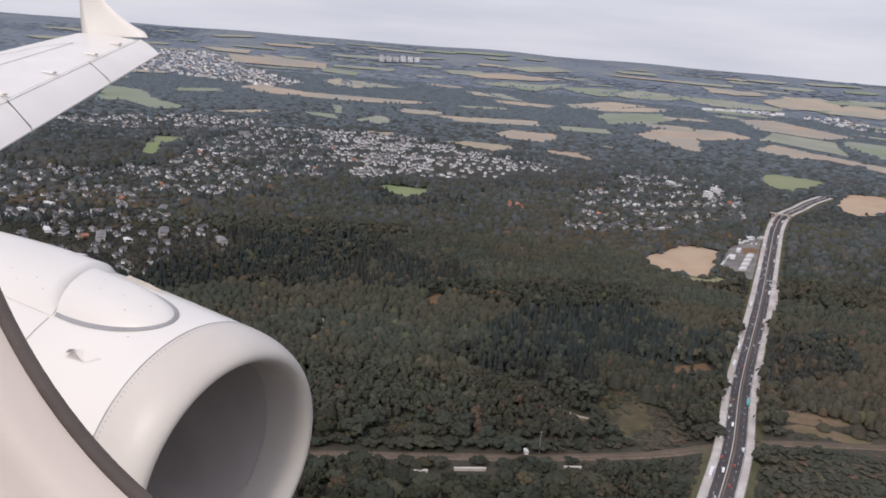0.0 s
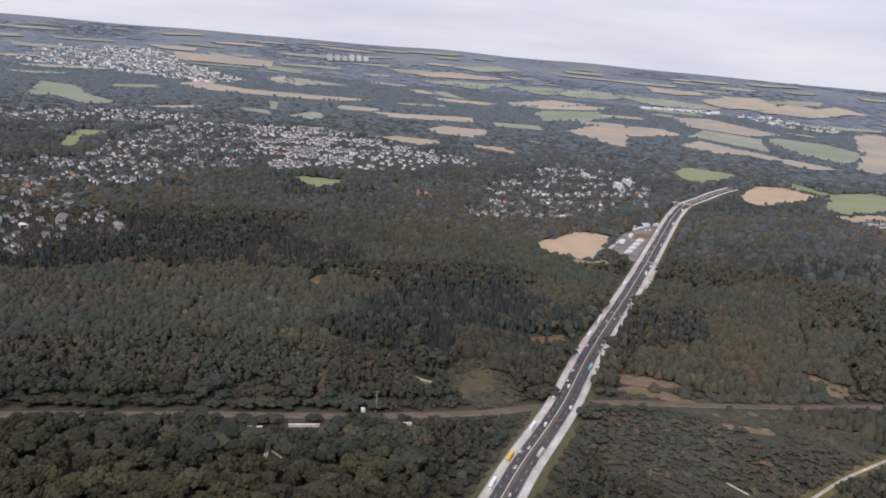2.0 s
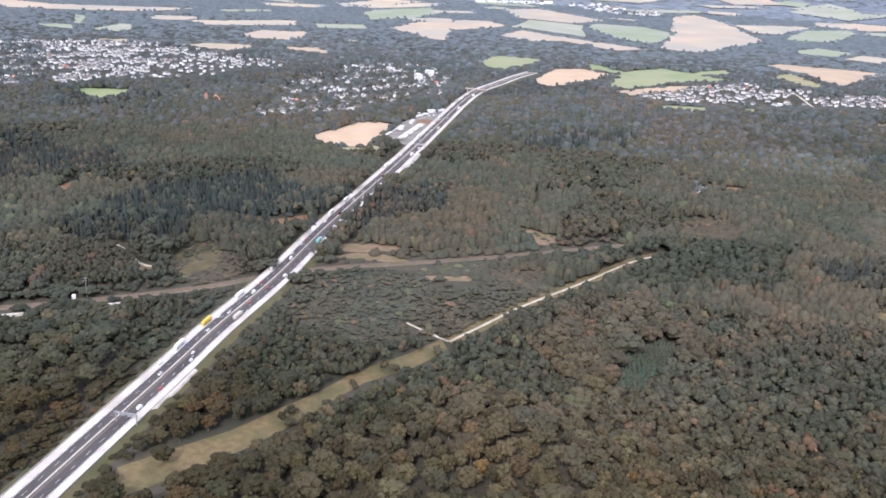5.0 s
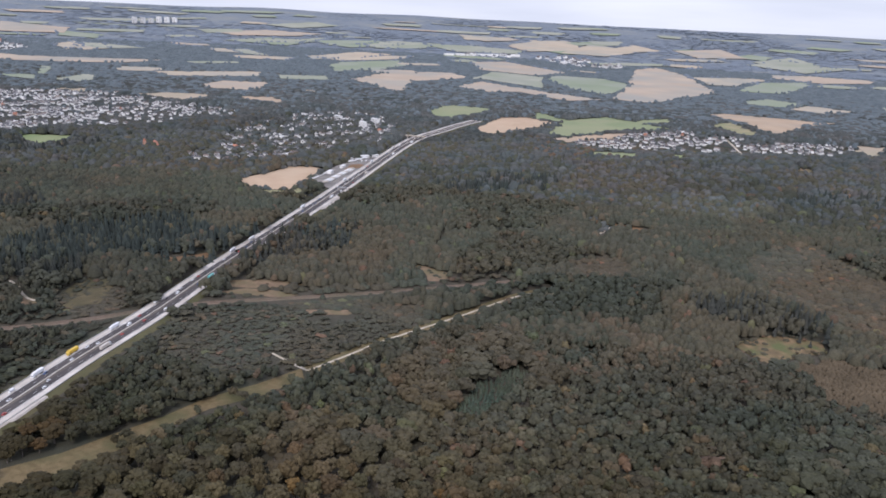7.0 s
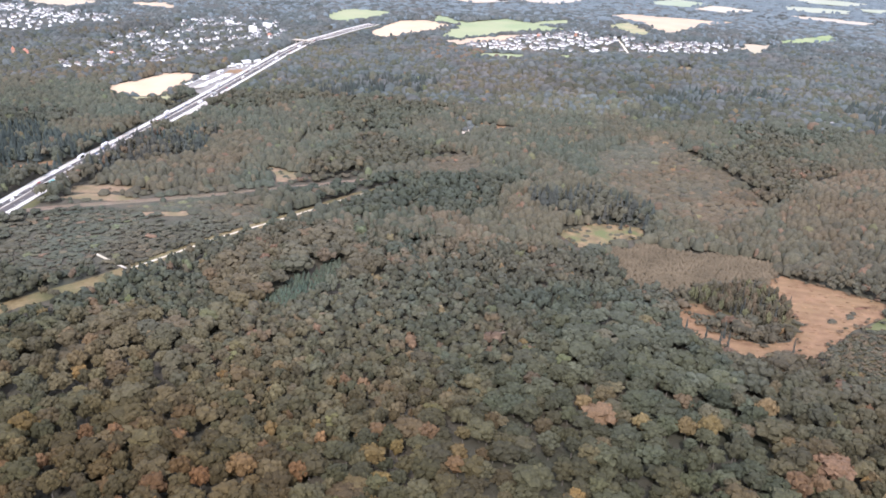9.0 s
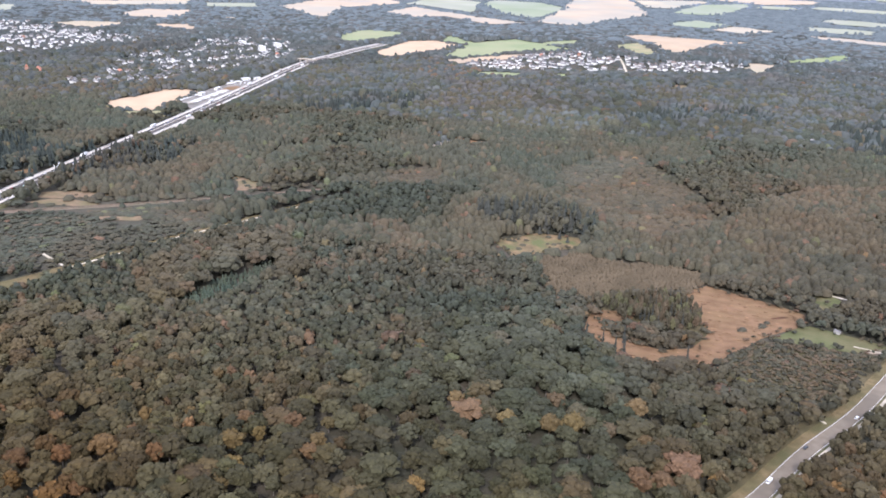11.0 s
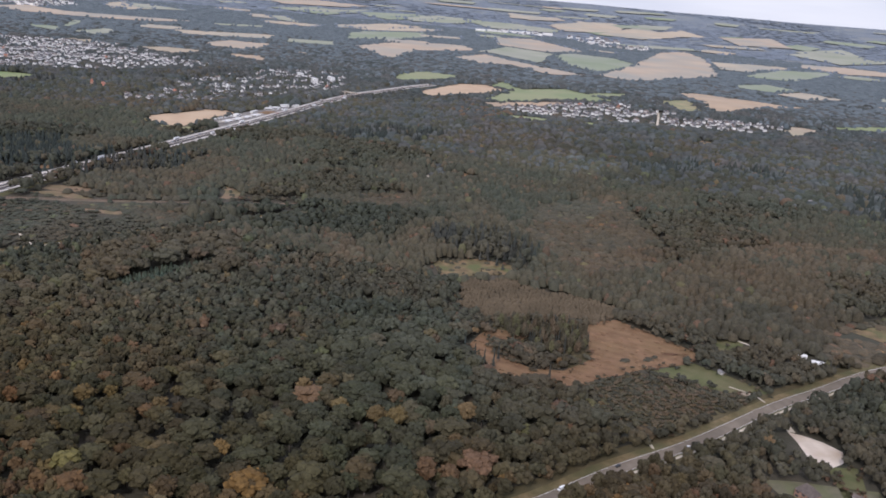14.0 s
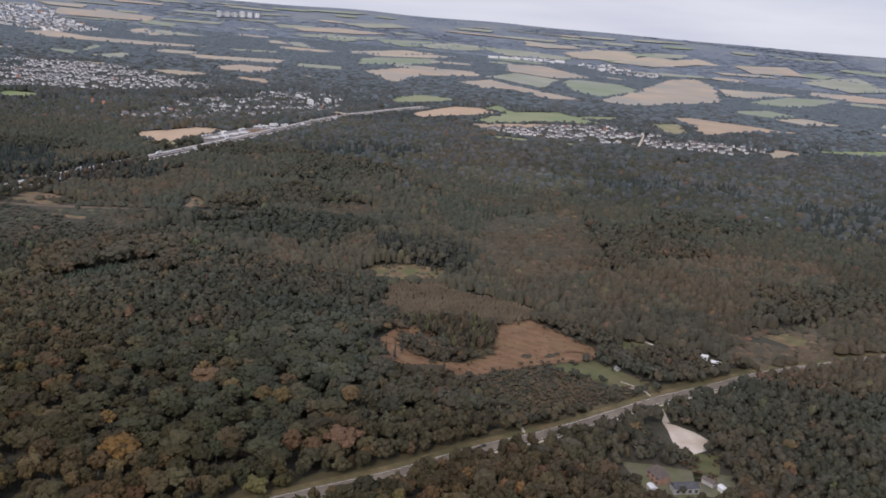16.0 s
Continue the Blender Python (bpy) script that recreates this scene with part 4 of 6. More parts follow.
def wooded(x, y):
    """Where trees may stand: how likely at each point."""
    p = np.ones(len(x))
    d = np.hypot(x - CX, y - CY)
    wob = np.clip(0.006 * d, 2.0, 12.0)
    wx, wy = x + wob * noise_field(x, y, 45, 71) * 0.7, y + wob * noise_field(x, y, 45, 72) * 0.7
    for kind, poly in FIELDS:
        ins = inside(wx, wy, poly) if kind not in ("sand", "bracken", "glade", "felled", "plough", "dirt", "redsoil") else inside(x, y, poly)
        p[ins] = {"grassway": 0.10, "scrub": 0.88, "rough": 0.03, "farmyard": 0.03, "felled": 0.02, "bracken": 0.10, "redsoil": 0.0, "dirt": 0.0, "hay": 0.012, "glade": 0.3, "sand": 0.0}.get(kind, 0.0)
    for poly in SETTLED:
        p[inside(x, y, poly)] *= 0.9 if poly in (TOWN, WEST_TOWN, SUBURB, NORTH_TOWN) else 0.55
    p[near_line(x, y, MOTORWAY, 19.0)] *= 0.8
    p[near_line(x, y, MOTORWAY, 12.4)] = 0
    p[near_line(x, y, COVERED, 22.0) & ~near_line(x, y, MOTORWAY, 11.5)] = 1
    p[near_line(x, y, LANE, 7.5)] = 0
    p[near_line(x, y, RAILWAY, 7.0) & (x < 430)] *= 0.25
    p[near_line(x, y, RAILWAY, 5.0) & (x < 430)] = 0
    for r in RIDES:
        p[near_line(x, y, r, 2.6)] = 0
    p[near_line(x, y, TRACK, 4.6)] = 0
    p[near_line(x - 4.5, y + 7.0, TRACK, 4.0)] *= 0.5
    p[near_line(x, y, SPUR, 1.8)] = 0
    for t in (TRACK_B, TRACK_D, TRACK_C, PATH_K, PATH_F, PATH_G, TRACK_H, TRACK_Y):
        p[near_line(x, y, t, 2.0)] = 0
    # trees that would hide small clearings and tracks from the camera are left out too
    r = np.hypot(x - CX, y - CY)
    reach = np.minimum(8.0 * off_path(x, y) / 190.0, 40.0)
    for wx0, wy0 in ((5, 351), (30, 357), (82, 365)):
        p[(np.abs(x - wx0) < 13) & (y < wy0 + 3) & (y > wy0 - 16)] *= 0.15
    for half in (0.35, 0.75):
        sx, sy = x + (x - CX) / r * reach * half, y + (y - CY) / r * reach * half
        for kind, poly in FIELDS:
            if kind in ("bracken", "sand", "glade", "plough", "felled", "farmyard", "grassway"):
                p[inside(sx, sy, poly) & (p > 0.5)] *= {"sand": 0.12, "bracken": 0.25}.get(kind, 0.55)
        for t in (SPUR, TRACK_Y, PATH_K, PATH_F, TRACK_H):
            p[near_line(sx, sy, t, 1.2)] *= 0.15
        p[near_line(sx, sy, LANE, 3.0)] *= 0.2 if half < 0.5 else 0.5
    p[np.hypot(x - 735, y - 157) < 11] = 0
    p[near_line(x, y, STREET, 5.0)] = 0
    p[inside(x, y, SERVICE)] = 0
    for poly in THICKETS + [PLANTATION, PINES]:
        p[inside(x, y, poly)] = 0
    return p


def in_sight(x, y):
    """The fan of country that the flight overlooks."""
    left = x > -0.62 * y - 60
    right = x < np.maximum(325 + 1.12 * (y + 157), 537 + 0.72 * (y + 265)) + 40
    return left & right


THICKETS = [[(543, 262), (579, 274), (592, 258), (620, 246), (644, 228), (630, 204), (600, 196), (578, 204), (560, 200), (540, 212)]]
PLANTATION = [(332, 240), (345, 256), (366, 276), (386, 286), (388, 268), (362, 243), (341, 226)]
DARK_STANDS = [[(532, 370), (594, 359), (612, 319), (588, 275), (572, 304), (535, 334)], [(13, 499), (55, 530), (119, 498), (111, 441), (86, 454), (49, 466)]]
PINES = [(560, 186), (576, 197), (596, 196), (610, 182), (607, 164), (597, 152), (584, 153), (573, 166), (562, 176)]


# the forest grows in stands, each of one age and one main kind of tree
sg = np.random.default_rng(17)
gx, gy = np.meshgrid(np.arange(-1300, 2400, 140.0), np.arange(-900, 2000, 78.0))
STAND_U = gx.ravel() + sg.uniform(-62, 62, gx.size)
STAND_V = gy.ravel() + sg.uniform(-34, 34, gx.size)
SC_, SS_ = math.cos(radians(14)), math.sin(radians(14))     # stands lie lengthwise across the camera's view
STAND_X, STAND_Y = STAND_U * SC_ - STAND_V * SS_, STAND_U * SS_ + STAND_V * SC_
STAND_D = off_path(STAND_X, STAND_Y)
STAND_WARM = np.clip((430 - STAND_D) / 240, 0, 1) * np.clip((STAND_X - 60) / 220, 0.0, 1)
u = sg.uniform(0, 1, len(STAND_X))
STAND_YOUNG = u < np.where(STAND_D > 300, np.where(STAND_X < 330, 0.76, 0.72), 0.14)
STAND_CONIFER = (sg.uniform(0, 1, len(u)) < np.where(STAND_X < 420, 0.34, 0.14)) & (STAND_D > 480)
STAND_TALL = np.where(STAND_YOUNG, sg.uniform(0.60, 0.84, len(u)), sg.uniform(0.82, 1.0, len(u)))
STAND_HUE = sg.normal(0, 0.13, len(u)) - 0.10 * STAND_CONIFER
STAND_PALE = sg.normal(0, 0.06, len(u)) + 0.05 * STAND_YOUNG
u = sg.uniform(0, 1, len(STAND_X))
STAND_KIND = np.where(u < 0.60 - 0.42 * STAND_WARM, 0, np.where(u < 0.96 - 0.34 * STAND_WARM, 1, np.where(u < 0.995 - 0.14 * STAND_WARM, 2, 3)))


def stand_of(x, y):
    """The stand that each point belongs to; borders wander a little."""
    wx = x + 9 * noise_field(x, y, 120, 51)
    wy = y + 9 * noise_field(x, y, 120, 52)
    wu, wv = wx * SC_ + wy * SS_, wy * SC_ - wx * SS_
    out = np.zeros(len(x), int)
    for i in range(0, len(x), 20000):
        dd = (wu[i:i + 20000, None] - STAND_U) ** 2 + (1.8 * (wv[i:i + 20000, None] - STAND_V)) ** 2
        out[i:i + 20000] = np.argmin(dd, axis=1)
    return out


# tracts with a look of their own: outline, browner by, paler by, height against the rest (0: as the stands)
ZONES = [
    ([(644, 468), (694, 498), (732, 495), (728, 442), (725, 367), (702, 300), (654, 281), (622, 307), (607, 376)], 0.30, 0.10, 0.62),
    ([(482, 479), (531, 486), (530, 439), (481, 425)], 0.36, 0.02, 0.6),
    ([(633, 865), (746, 792), (714, 637), (618, 604), (586, 707)], 0.22, 0.0, 0.0),
    ([(234, 559), (371, 577), (349, 509), (337, 436), (315, 421), (223, 428), (209, 467)], 0.38, 0.0, 0.0),
    ([(196, 394), (268, 407), (345, 391), (356, 363), (308, 334), (263, 297), (216, 289), (186, 331)], 0.26, 0.10, 0.5),
    ([(105, 432), (145, 449), (158, 409), (120, 394)], 0.30, 0.20, 0.4),
    ([(441, 391), (578, 435), (458, 280), (406, 279), (409, 330)], -0.22, -0.10, 1.05),
    ([(470, 400), (600, 410), (610, 300), (520, 270), (440, 290)], 0.22, 0.06, 0.0),
    ([(787, 214), (835, 225), (840, 202), (813, 166), (759, 149), (740, 158), (759, 193)], 0.22, 0.30, 0.4),
    ([(398, 203), (546, 224), (548, 130), (524, 102), (499, 28), (417, 37)], -0.24, -0.02, 0.0),
    ([(540, 262), (640, 330), (900, 420), (1000, 200), (700, -50), (520, -60)], 0.26, -0.02, 0.0),
    ([(256, 276), (370, 318), (388, 262), (346, 157), (215, 173)], 0.0, 0.10, 0.0),
]


def species_of(st, x, y, d):
    warm = STAND_WARM[st]
    s = STAND_KIND[st].copy()
    u, v = rng.uniform(0, 1, len(x)), rng.uniform(0, 1, len(x))
    mix = u < 0.38
    s[mix] = np.where(v < 0.44 - 0.2 * warm, 0, np.where(v < 0.86 - 0.22 * warm, 1, np.where(v < 0.975 - 0.10 * warm, 2, 3)))[mix]
    u = rng.uniform(0, 1, len(x))
    s[u < 0.002 + 0.030 * warm] = 4
    s[u > 0.988] = 6
    s[STAND_CONIFER[st] & (v < 0.7)] = 5
    for poly in THICKETS:
        ins = inside(x, y, poly)
        s[ins] = np.where(v[ins] < 0.9, 11, 2)
    for poly in DARK_STANDS:
        ins = inside(x, y, poly)
        s[ins] = np.where(v[ins] < 0.6, 5, 0)
    s[inside(x, y, PLANTATION)] = 12
    s[inside(x, y, PINES)] = np.where(v[inside(x, y, PINES)] < 0.45, 5, np.where(v[inside(x, y, PINES)] < 0.75, 2, 1))
    return s


BANDS = ((7.0, 4.4, 150, 320, 0, "near_forest"), (6.2, 4.3, 320, 470, 1, "middle_forest"), (5.2, 4.1, 470, 830, 2, "forest"), (7.2, 5.7, 830, 1500, 3, "far_forest"), (11.0, 0, 1500, 2900, 4, "distant_woods"))
for step, fine, d0, d1, lod, name in BANDS:
    for dense in ((False, True) if fine else (False,)):
        gap = fine if dense else step
        x, y = scatter(gap, -1900, 3400, -250, 3000) if lod > 3 else scatter(gap, -1050, 2100, -250, 1700)
        d = off_path(x, y)
        keep = (d >= d0) & (d < d1) & in_sight(x, y) & (y > -0.49 * x)
        x, y, d = x[keep], y[keep], d[keep]
        st = stand_of(x, y)
        town = np.zeros(len(x), bool)
        for poly in SETTLED:
            town |= inside(x, y, poly)
        thick = near_line(x, y, MOTORWAY, 30) & ~near_line(x, y, COVERED, 26) & ~near_line(x, y, MIDWAY, 26)
        for poly in THICKETS + [z[0] for z in ZONES if 0 < z[3] < 1]:
            thick |= inside(x, y, poly)
        thick |= inside(x, y, PLANTATION)
        tallest = inside(x, y, PINES) | near_line(x, y, COVERED, 24)
        for poly in DARK_STANDS:
            tallest |= inside(x, y, poly)
        for kind, poly in FIELDS:
            if kind in ("scrub", "felled", "hay", "bracken", "glade"):
                thick |= inside(x, y, poly)
        small = (STAND_YOUNG[st] | thick) & ~tallest & ~town if fine else np.zeros(len(x), bool)
        keep = (small == dense) & (rng.uniform(0, 1, len(x)) < wooded(x, y) * (0.95 if lod < 3 else 0.97))
        x, y, d, st, town, thick, tallest = x[keep], y[keep], d[keep], st[keep], town[keep], thick[keep], tallest[keep]
        if not len(x):
            continue
        sp = species_of(st, x, y, d)
        size = np.clip(rng.lognormal(-0.05, 0.27, len(x)), 0.5, 1.7) * gap * (0.72, 0.78, 0.80 if not dense else 0.90, 0.90, 0.84)[lod]
        tall = STAND_TALL[st] * np.where(thick & (STAND_TALL[st] > 0.6), 0.45, 1.0)
        tall[tallest] = 1.12
        tall[inside(x, y, PINES)] = 1.4
        size[inside(x, y, PINES)] *= 0.46
        for poly, _, _, low in ZONES:
            if low:
                tall[inside(x + 9 * noise_field(x, y, 40, 81), y + 9 * noise_field(x, y, 40, 82), poly)] *= low
        for kind, poly in FIELDS:
            if kind in ("scrub", "glade", "bracken"):
                size[inside(x, y, poly)] *= 0.8 if kind == "scrub" else 0.62
        height = (rng.uniform(3.6, 5.9, len(x)) if lod == 0 or dense else rng.uniform(3.9, 5.4, len(x))) * tall * (0.80 + 0.20 * size / (gap * 0.80)) * (0.65 if lod == 4 else 1)
        size[town] *= 0.66
        height[town] *= 0.48
        verge = near_line(x, y, MOTORWAY, 19) & ~near_line(x, y, COVERED, 26)
        height[verge] *= 0.36
        size[verge] *= 0.7
        height[near_line(x - 4.5, y + 7.0, TRACK, 4.0)] *= 0.4
        height[near_line(x, y, RAILWAY, 16) & (x < 430)] *= 0.5
        for kind, poly in FIELDS:
            if kind in ("scrub", "felled", "hay", "bracken", "glade"):
                height[inside(x, y, poly)] *= 0.6
        # trees on the near side of open ground are lowered so the camera sees over them
        reach = np.minimum(8.0 * d / 190.0, 50.0)
        ux, uy = (x - CX) / np.hypot(x - CX, y - CY), (y - CY) / np.hypot(x - CX, y - CY)
        pines = inside(x, y, PINES)
        for part_of in (0.5, 1.0):
            sx, sy = x + ux * reach * part_of, y + uy * reach * part_of
            edge = (near_line(sx, sy, MOTORWAY, 9) & ~near_line(x, y, COVERED, 30)) | near_line(sx, sy, LANE, 3) | (near_line(sx, sy, RAILWAY, 3) & (x < 430)) | inside(sx, sy, SERVICE)
            for kind, poly in FIELDS:
                edge |= inside(sx, sy, poly)
            for poly in (VILLAGE, TOWN):
                edge |= inside(sx, sy, poly)
            edge &= ~pines
            height[edge] *= np.where(near_line(x[edge], y[edge], HALF_COVERED, 40) | near_line(x[edge], y[edge], MIDWAY, 40), 0.92, 0.68)
        # painted haze: with distance more trees take the blue-grey tinted leaves
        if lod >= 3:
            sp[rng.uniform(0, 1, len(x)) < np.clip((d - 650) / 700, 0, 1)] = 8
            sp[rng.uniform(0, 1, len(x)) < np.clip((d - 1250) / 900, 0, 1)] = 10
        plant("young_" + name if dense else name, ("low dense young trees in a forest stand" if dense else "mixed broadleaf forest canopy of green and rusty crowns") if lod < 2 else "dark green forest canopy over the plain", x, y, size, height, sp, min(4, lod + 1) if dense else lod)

# the forest goes on under the flight and behind it
x, y = scatter(8.6, -420, 1050, -620, 420)
d = off_path(x, y)
side = (0.443 * x + 0.897 * y)
keep = (d < 380) & ((d < 150) | (side < 0) | ~in_sight(x, y) | (y < -0.49 * x)) & (rng.uniform(0, 1, len(x)) < wooded(x, y))
x, y, d = x[keep], y[keep], d[keep]
st = stand_of(x, y)
plant("forest_below", "mixed broadleaf forest canopy of green and rusty crowns", x, y, np.clip(rng.lognormal(-0.05, 0.25, len(x)), 0.5, 1.6) * 5.8, rng.uniform(3.8, 5.2, len(x)), species_of(st, x, y, d), 3)


def tract(name, label, poly, step, size, height, kinds, lod):
    """One even-aged patch of small trees."""
    xs, ys = [p[0] for p in poly], [p[1] for p in poly]
    x, y = scatter(step, min(xs), max(xs), min(ys), max(ys))
    k = inside(x + 3 * noise_field(x, y, 22, 91), y + 3 * noise_field(x, y, 22, 92), poly)
    x, y = x[k], y[k]
    plant(name, label, x, y, size * rng.uniform(0.75, 1.3, len(x)), height * rng.uniform(0.72, 1.2, len(x)), rng.choice(kinds, len(x)), lod)


for kind, poly in [f for f in FIELDS if f[0] == "scrub" and len(f[1]) > 6]:
    tract("scrub_bushes", "low olive and brown bushes beside the felled clearing", poly, 2.7, 1.75, 0.85, [0, 1, 1, 2, 2], 2)
for poly in THICKETS:
    tract("sapling_thicket", "low brown thicket of bare saplings beside the clearing", poly, 1.9, 1.35, 1.15, [11], 3)
tract("spruce_plantation", "young bright green spruces in rows among old trees", PLANTATION, 2.5, 1.7, 1.5, [12], 2)
tract("pine_copse", "tall thin trees standing in the felled clearing", PINES, 3.1, 1.5, 4.2, [1, 1, 2, 5, 6], 1)
tract("copse_scrub", "low green scrub beside the copse in the clearing", [(548, 166), (556, 176), (572, 162), (590, 148), (584, 141), (568, 143), (554, 153)], 2.4, 1.6, 1.0, [0, 1, 2], 2)

# bushes along the ragged edge of the felled ground, and a few dark slender trees before it
ex, ey = [], []
for kind, poly in FIELDS:
    if kind not in ("felled", "glade", "rough") or len(poly) < 5:
        continue
    for (ax, ay), (bx, by) in zip(poly, poly[1:] + poly[:1]):
        n = int(math.hypot(bx - ax, by - ay) / 2.2) + 1
        t = rng.uniform(0, 1, n)
        ex.append(ax + (bx - ax) * t + rng.normal(0, 1.8, n))
        ey.append(ay + (by - ay) * t + rng.normal(0, 1.8, n))
ex, ey = np.concatenate(ex), np.concatenate(ey)
keep = ~near_line(ex, ey, LANE, 7.0) & (rng.uniform(0, 1, len(ex)) < 0.65)
ex, ey = ex[keep], ey[keep]
plant("edge_bushes", "low ragged bushes along the edges of clearings", ex, ey, rng.uniform(0.7, 1.9, len(ex)), rng.uniform(0.5, 1.3, len(ex)), rng.choice([0, 1, 2, 2, 3], len(ex)), 2)
slim = np.array([(536, 156), (540, 145), (544, 139), (549, 139), (575, 124), (553, 148)], float)
plant("slender_trees", "dark slender trees at the edge of the felled clearing", slim[:, 0], slim[:, 1], np.full(6, 1.7), rng.uniform(4.2, 5.2, 6), np.full(6, 5), 0)

# woods on the far hills, in leaf colour with blue haze mixed in
hx, hy = scatter(36.0, -2600, 4300, 1500, 4800)
hr = np.hypot(hx - CX, hy - CY)
keep = (hr > 2850) & (hr < 4780) & in_sight(hx, hy)
keep &= rng.uniform(0, 1, len(hx)) < 0.75 + 0.35 * noise_field(hx, hy, 700, 41)
for kind, poly in FIELDS:
    keep &= ~inside(hx, hy, poly)
hx, hy = hx[keep], hy[keep]
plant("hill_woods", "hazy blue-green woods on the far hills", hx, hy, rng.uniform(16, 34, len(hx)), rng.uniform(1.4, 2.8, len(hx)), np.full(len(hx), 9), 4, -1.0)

# rows of trees along the edges of the farther fields, haze-tinted by distance
hx, hy = [], []
for kind, poly in FIELDS:
    cx_, cy_ = sum(p[0] for p in poly) / len(poly), sum(p[1] for p in poly) / len(poly)
    far = math.hypot(cx_ - CX, cy_ - CY)
    if far < 700 or far > 3300:
        continue
    for (ax, ay), (bx, by) in zip(poly, poly[1:] + poly[:1]):
        n = int(math.hypot(bx - ax, by - ay) / (0.0035 * far + 2))
        if n < 2 or rng.uniform() < 0.25:
            continue
        t = rng.uniform(0, 1, n)
        keep = rng.uniform(0, 1, n) < 0.55 + 0.5 * np.sin(t * 9 + rng.uniform(0, 6))
        t = t[keep]
        hx.append(ax + (bx - ax) * t + rng.normal(0, 3.0, len(t)))
        hy.append(ay + (by - ay) * t + rng.normal(0, 3.0, len(t)))
hx, hy = np.concatenate(hx), np.concatenate(hy)
far = np.hypot(hx - CX, hy - CY)
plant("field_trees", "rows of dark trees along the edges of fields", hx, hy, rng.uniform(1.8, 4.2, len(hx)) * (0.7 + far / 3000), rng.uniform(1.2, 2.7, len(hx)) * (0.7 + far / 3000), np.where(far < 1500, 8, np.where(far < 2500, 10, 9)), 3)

# rough grass round the stand of pines in the clearing
bm = bmesh.new()
mid = (sum(p[0] for p in PINES) / len(PINES), sum(p[1] for p in PINES) / len(PINES))
bm.faces.new([bm.verts.new((mid[0] + (x - mid[0]) * 1.45, mid[1] + (y - mid[1]) * 1.45, tz(x, y) + 0.1)) for x, y in PINES])
bmesh.ops.recalc_face_normals(bm, faces=bm.faces)
tagged(link_bm("rough_grass", bm, FIELD_MATERIALS["scrub"][0]), "rough grass round the stand of trees", "grass", kind="structure")

# brash rows in the felled clearing
def brash():
    V, F, n = [], [], 0
    poly = [p for kind, p in FIELDS if kind == "felled" and len(p) > 6][0]
    a = radians(-28)
    ux, uy = math.cos(a), math.sin(a)
    for row in np.arange(-75, 75, 3.4):
        for s in np.arange(-80, 80, 2.2):
            x, y = 606 + ux * s - uy * row, 160 + uy * s + ux * row
            if rng.uniform() < 0.72 or not inside(np.array([x]), np.array([y]), poly)[0]:
                continue
            v, f, _ = lump(0, 0, 0, 1.0, 0.45)
            l, w = rng.uniform(0.8, 1.9), rng.uniform(0.25, 0.6)
            vx, vy = v[:, 0] * l, v[:, 1] * w
            V.append(np.c_[x + vx * ux - vy * uy, y + vx * uy + vy * ux, tz(x, y) + 0.3 + v[:, 2] * 0.6])
            F.append(f + n)
            n += len(v)
    mats = [material("brash_wood", (0.13, 0.076, 0.040), (0.25, 0.155, 0.086), 0.6, 0.95, bump=0.6, fine=4, rand=0.4)]
    tagged(array_mesh("brash_rows", np.vstack(V), np.vstack(F), mats, np.zeros(sum(len(f) for f in F), int)), "rows of cut branches left on the felled ground", "brash", kind="stuff")


brash()

# ---- houses ----
def house_mesh(bm_wall, bm_roof, w, l, h, rise, hip, m=None):
    """A rendered box with a gabled or hipped roof that overhangs it."""
    box(bm_wall, -w / 2, w / 2, -l / 2, l / 2, -0.6, h)
    e, o = 0.25, 0.0
    x0, y0 = w / 2 + e, l / 2 + e
    yr = y0 if not hip else y0 - w * 0.45
    lowz, top = h - 0.1, h + rise
    b = [(-x0, -y0, lowz), (x0, -y0, lowz), (x0, y0, lowz), (-x0, y0, lowz), (0, -yr, top), (0, yr, top)]
    v = [bm_roof.verts.new(p) for p in b]
    for q in ((0, 4, 5, 3), (1, 2, 5, 4), (0, 1, 4), (2, 3, 5), (3, 2, 1, 0)):
        bm_roof.faces.new([v[i] for i in q])


def house(w, l, h, rise, hip, wall, roof, label):
    base = new("house")
    bw, br = bmesh.new(), bmesh.new()
    house_mesh(bw, br, w, l, h, rise, hip)
    part("wall", bw, wall, base)
    part("roof", br, roof, base)
    bc = bmesh.new()
    box(bc, w * 0.12, w * 0.12 + 0.4, l * 0.1, l * 0.1 + 0.4, h + rise * 0.5, h + rise + 0.5)
    part("chimney", bc, WALLS[2], base)
    return tagged(base, label, "house", "houses")


KINDS = [
    (4.2, 5.6, 3.2, 1.7, False, WALLS[0], ROOFS[0], "white rendered house with a dark slate roof among trees"),
    (4.6, 6.4, 3.0, 1.9, False, WALLS[0], ROOFS[1], "white rendered house with a grey tiled roof among trees"),
    (4.0, 7.2, 3.4, 1.6, False, WALLS[0], ROOFS[2], "white rendered house with a brown tiled roof among trees"),
    (4.4, 5.2, 2.8, 1.8, True, WALLS[1], ROOFS[0], "grey rendered house with a hipped slate roof"),
    (4.4, 6.0, 3.2, 1.8, False, WALLS[2], ROOFS[3], "brick house with a red tiled roof among trees"),
    (5.0, 8.6, 3.6, 0.5, False, WALLS[0], M_FLATROOF, "white house with a low pale roof among trees"),
]
templates = [house(*k) for k in KINDS]


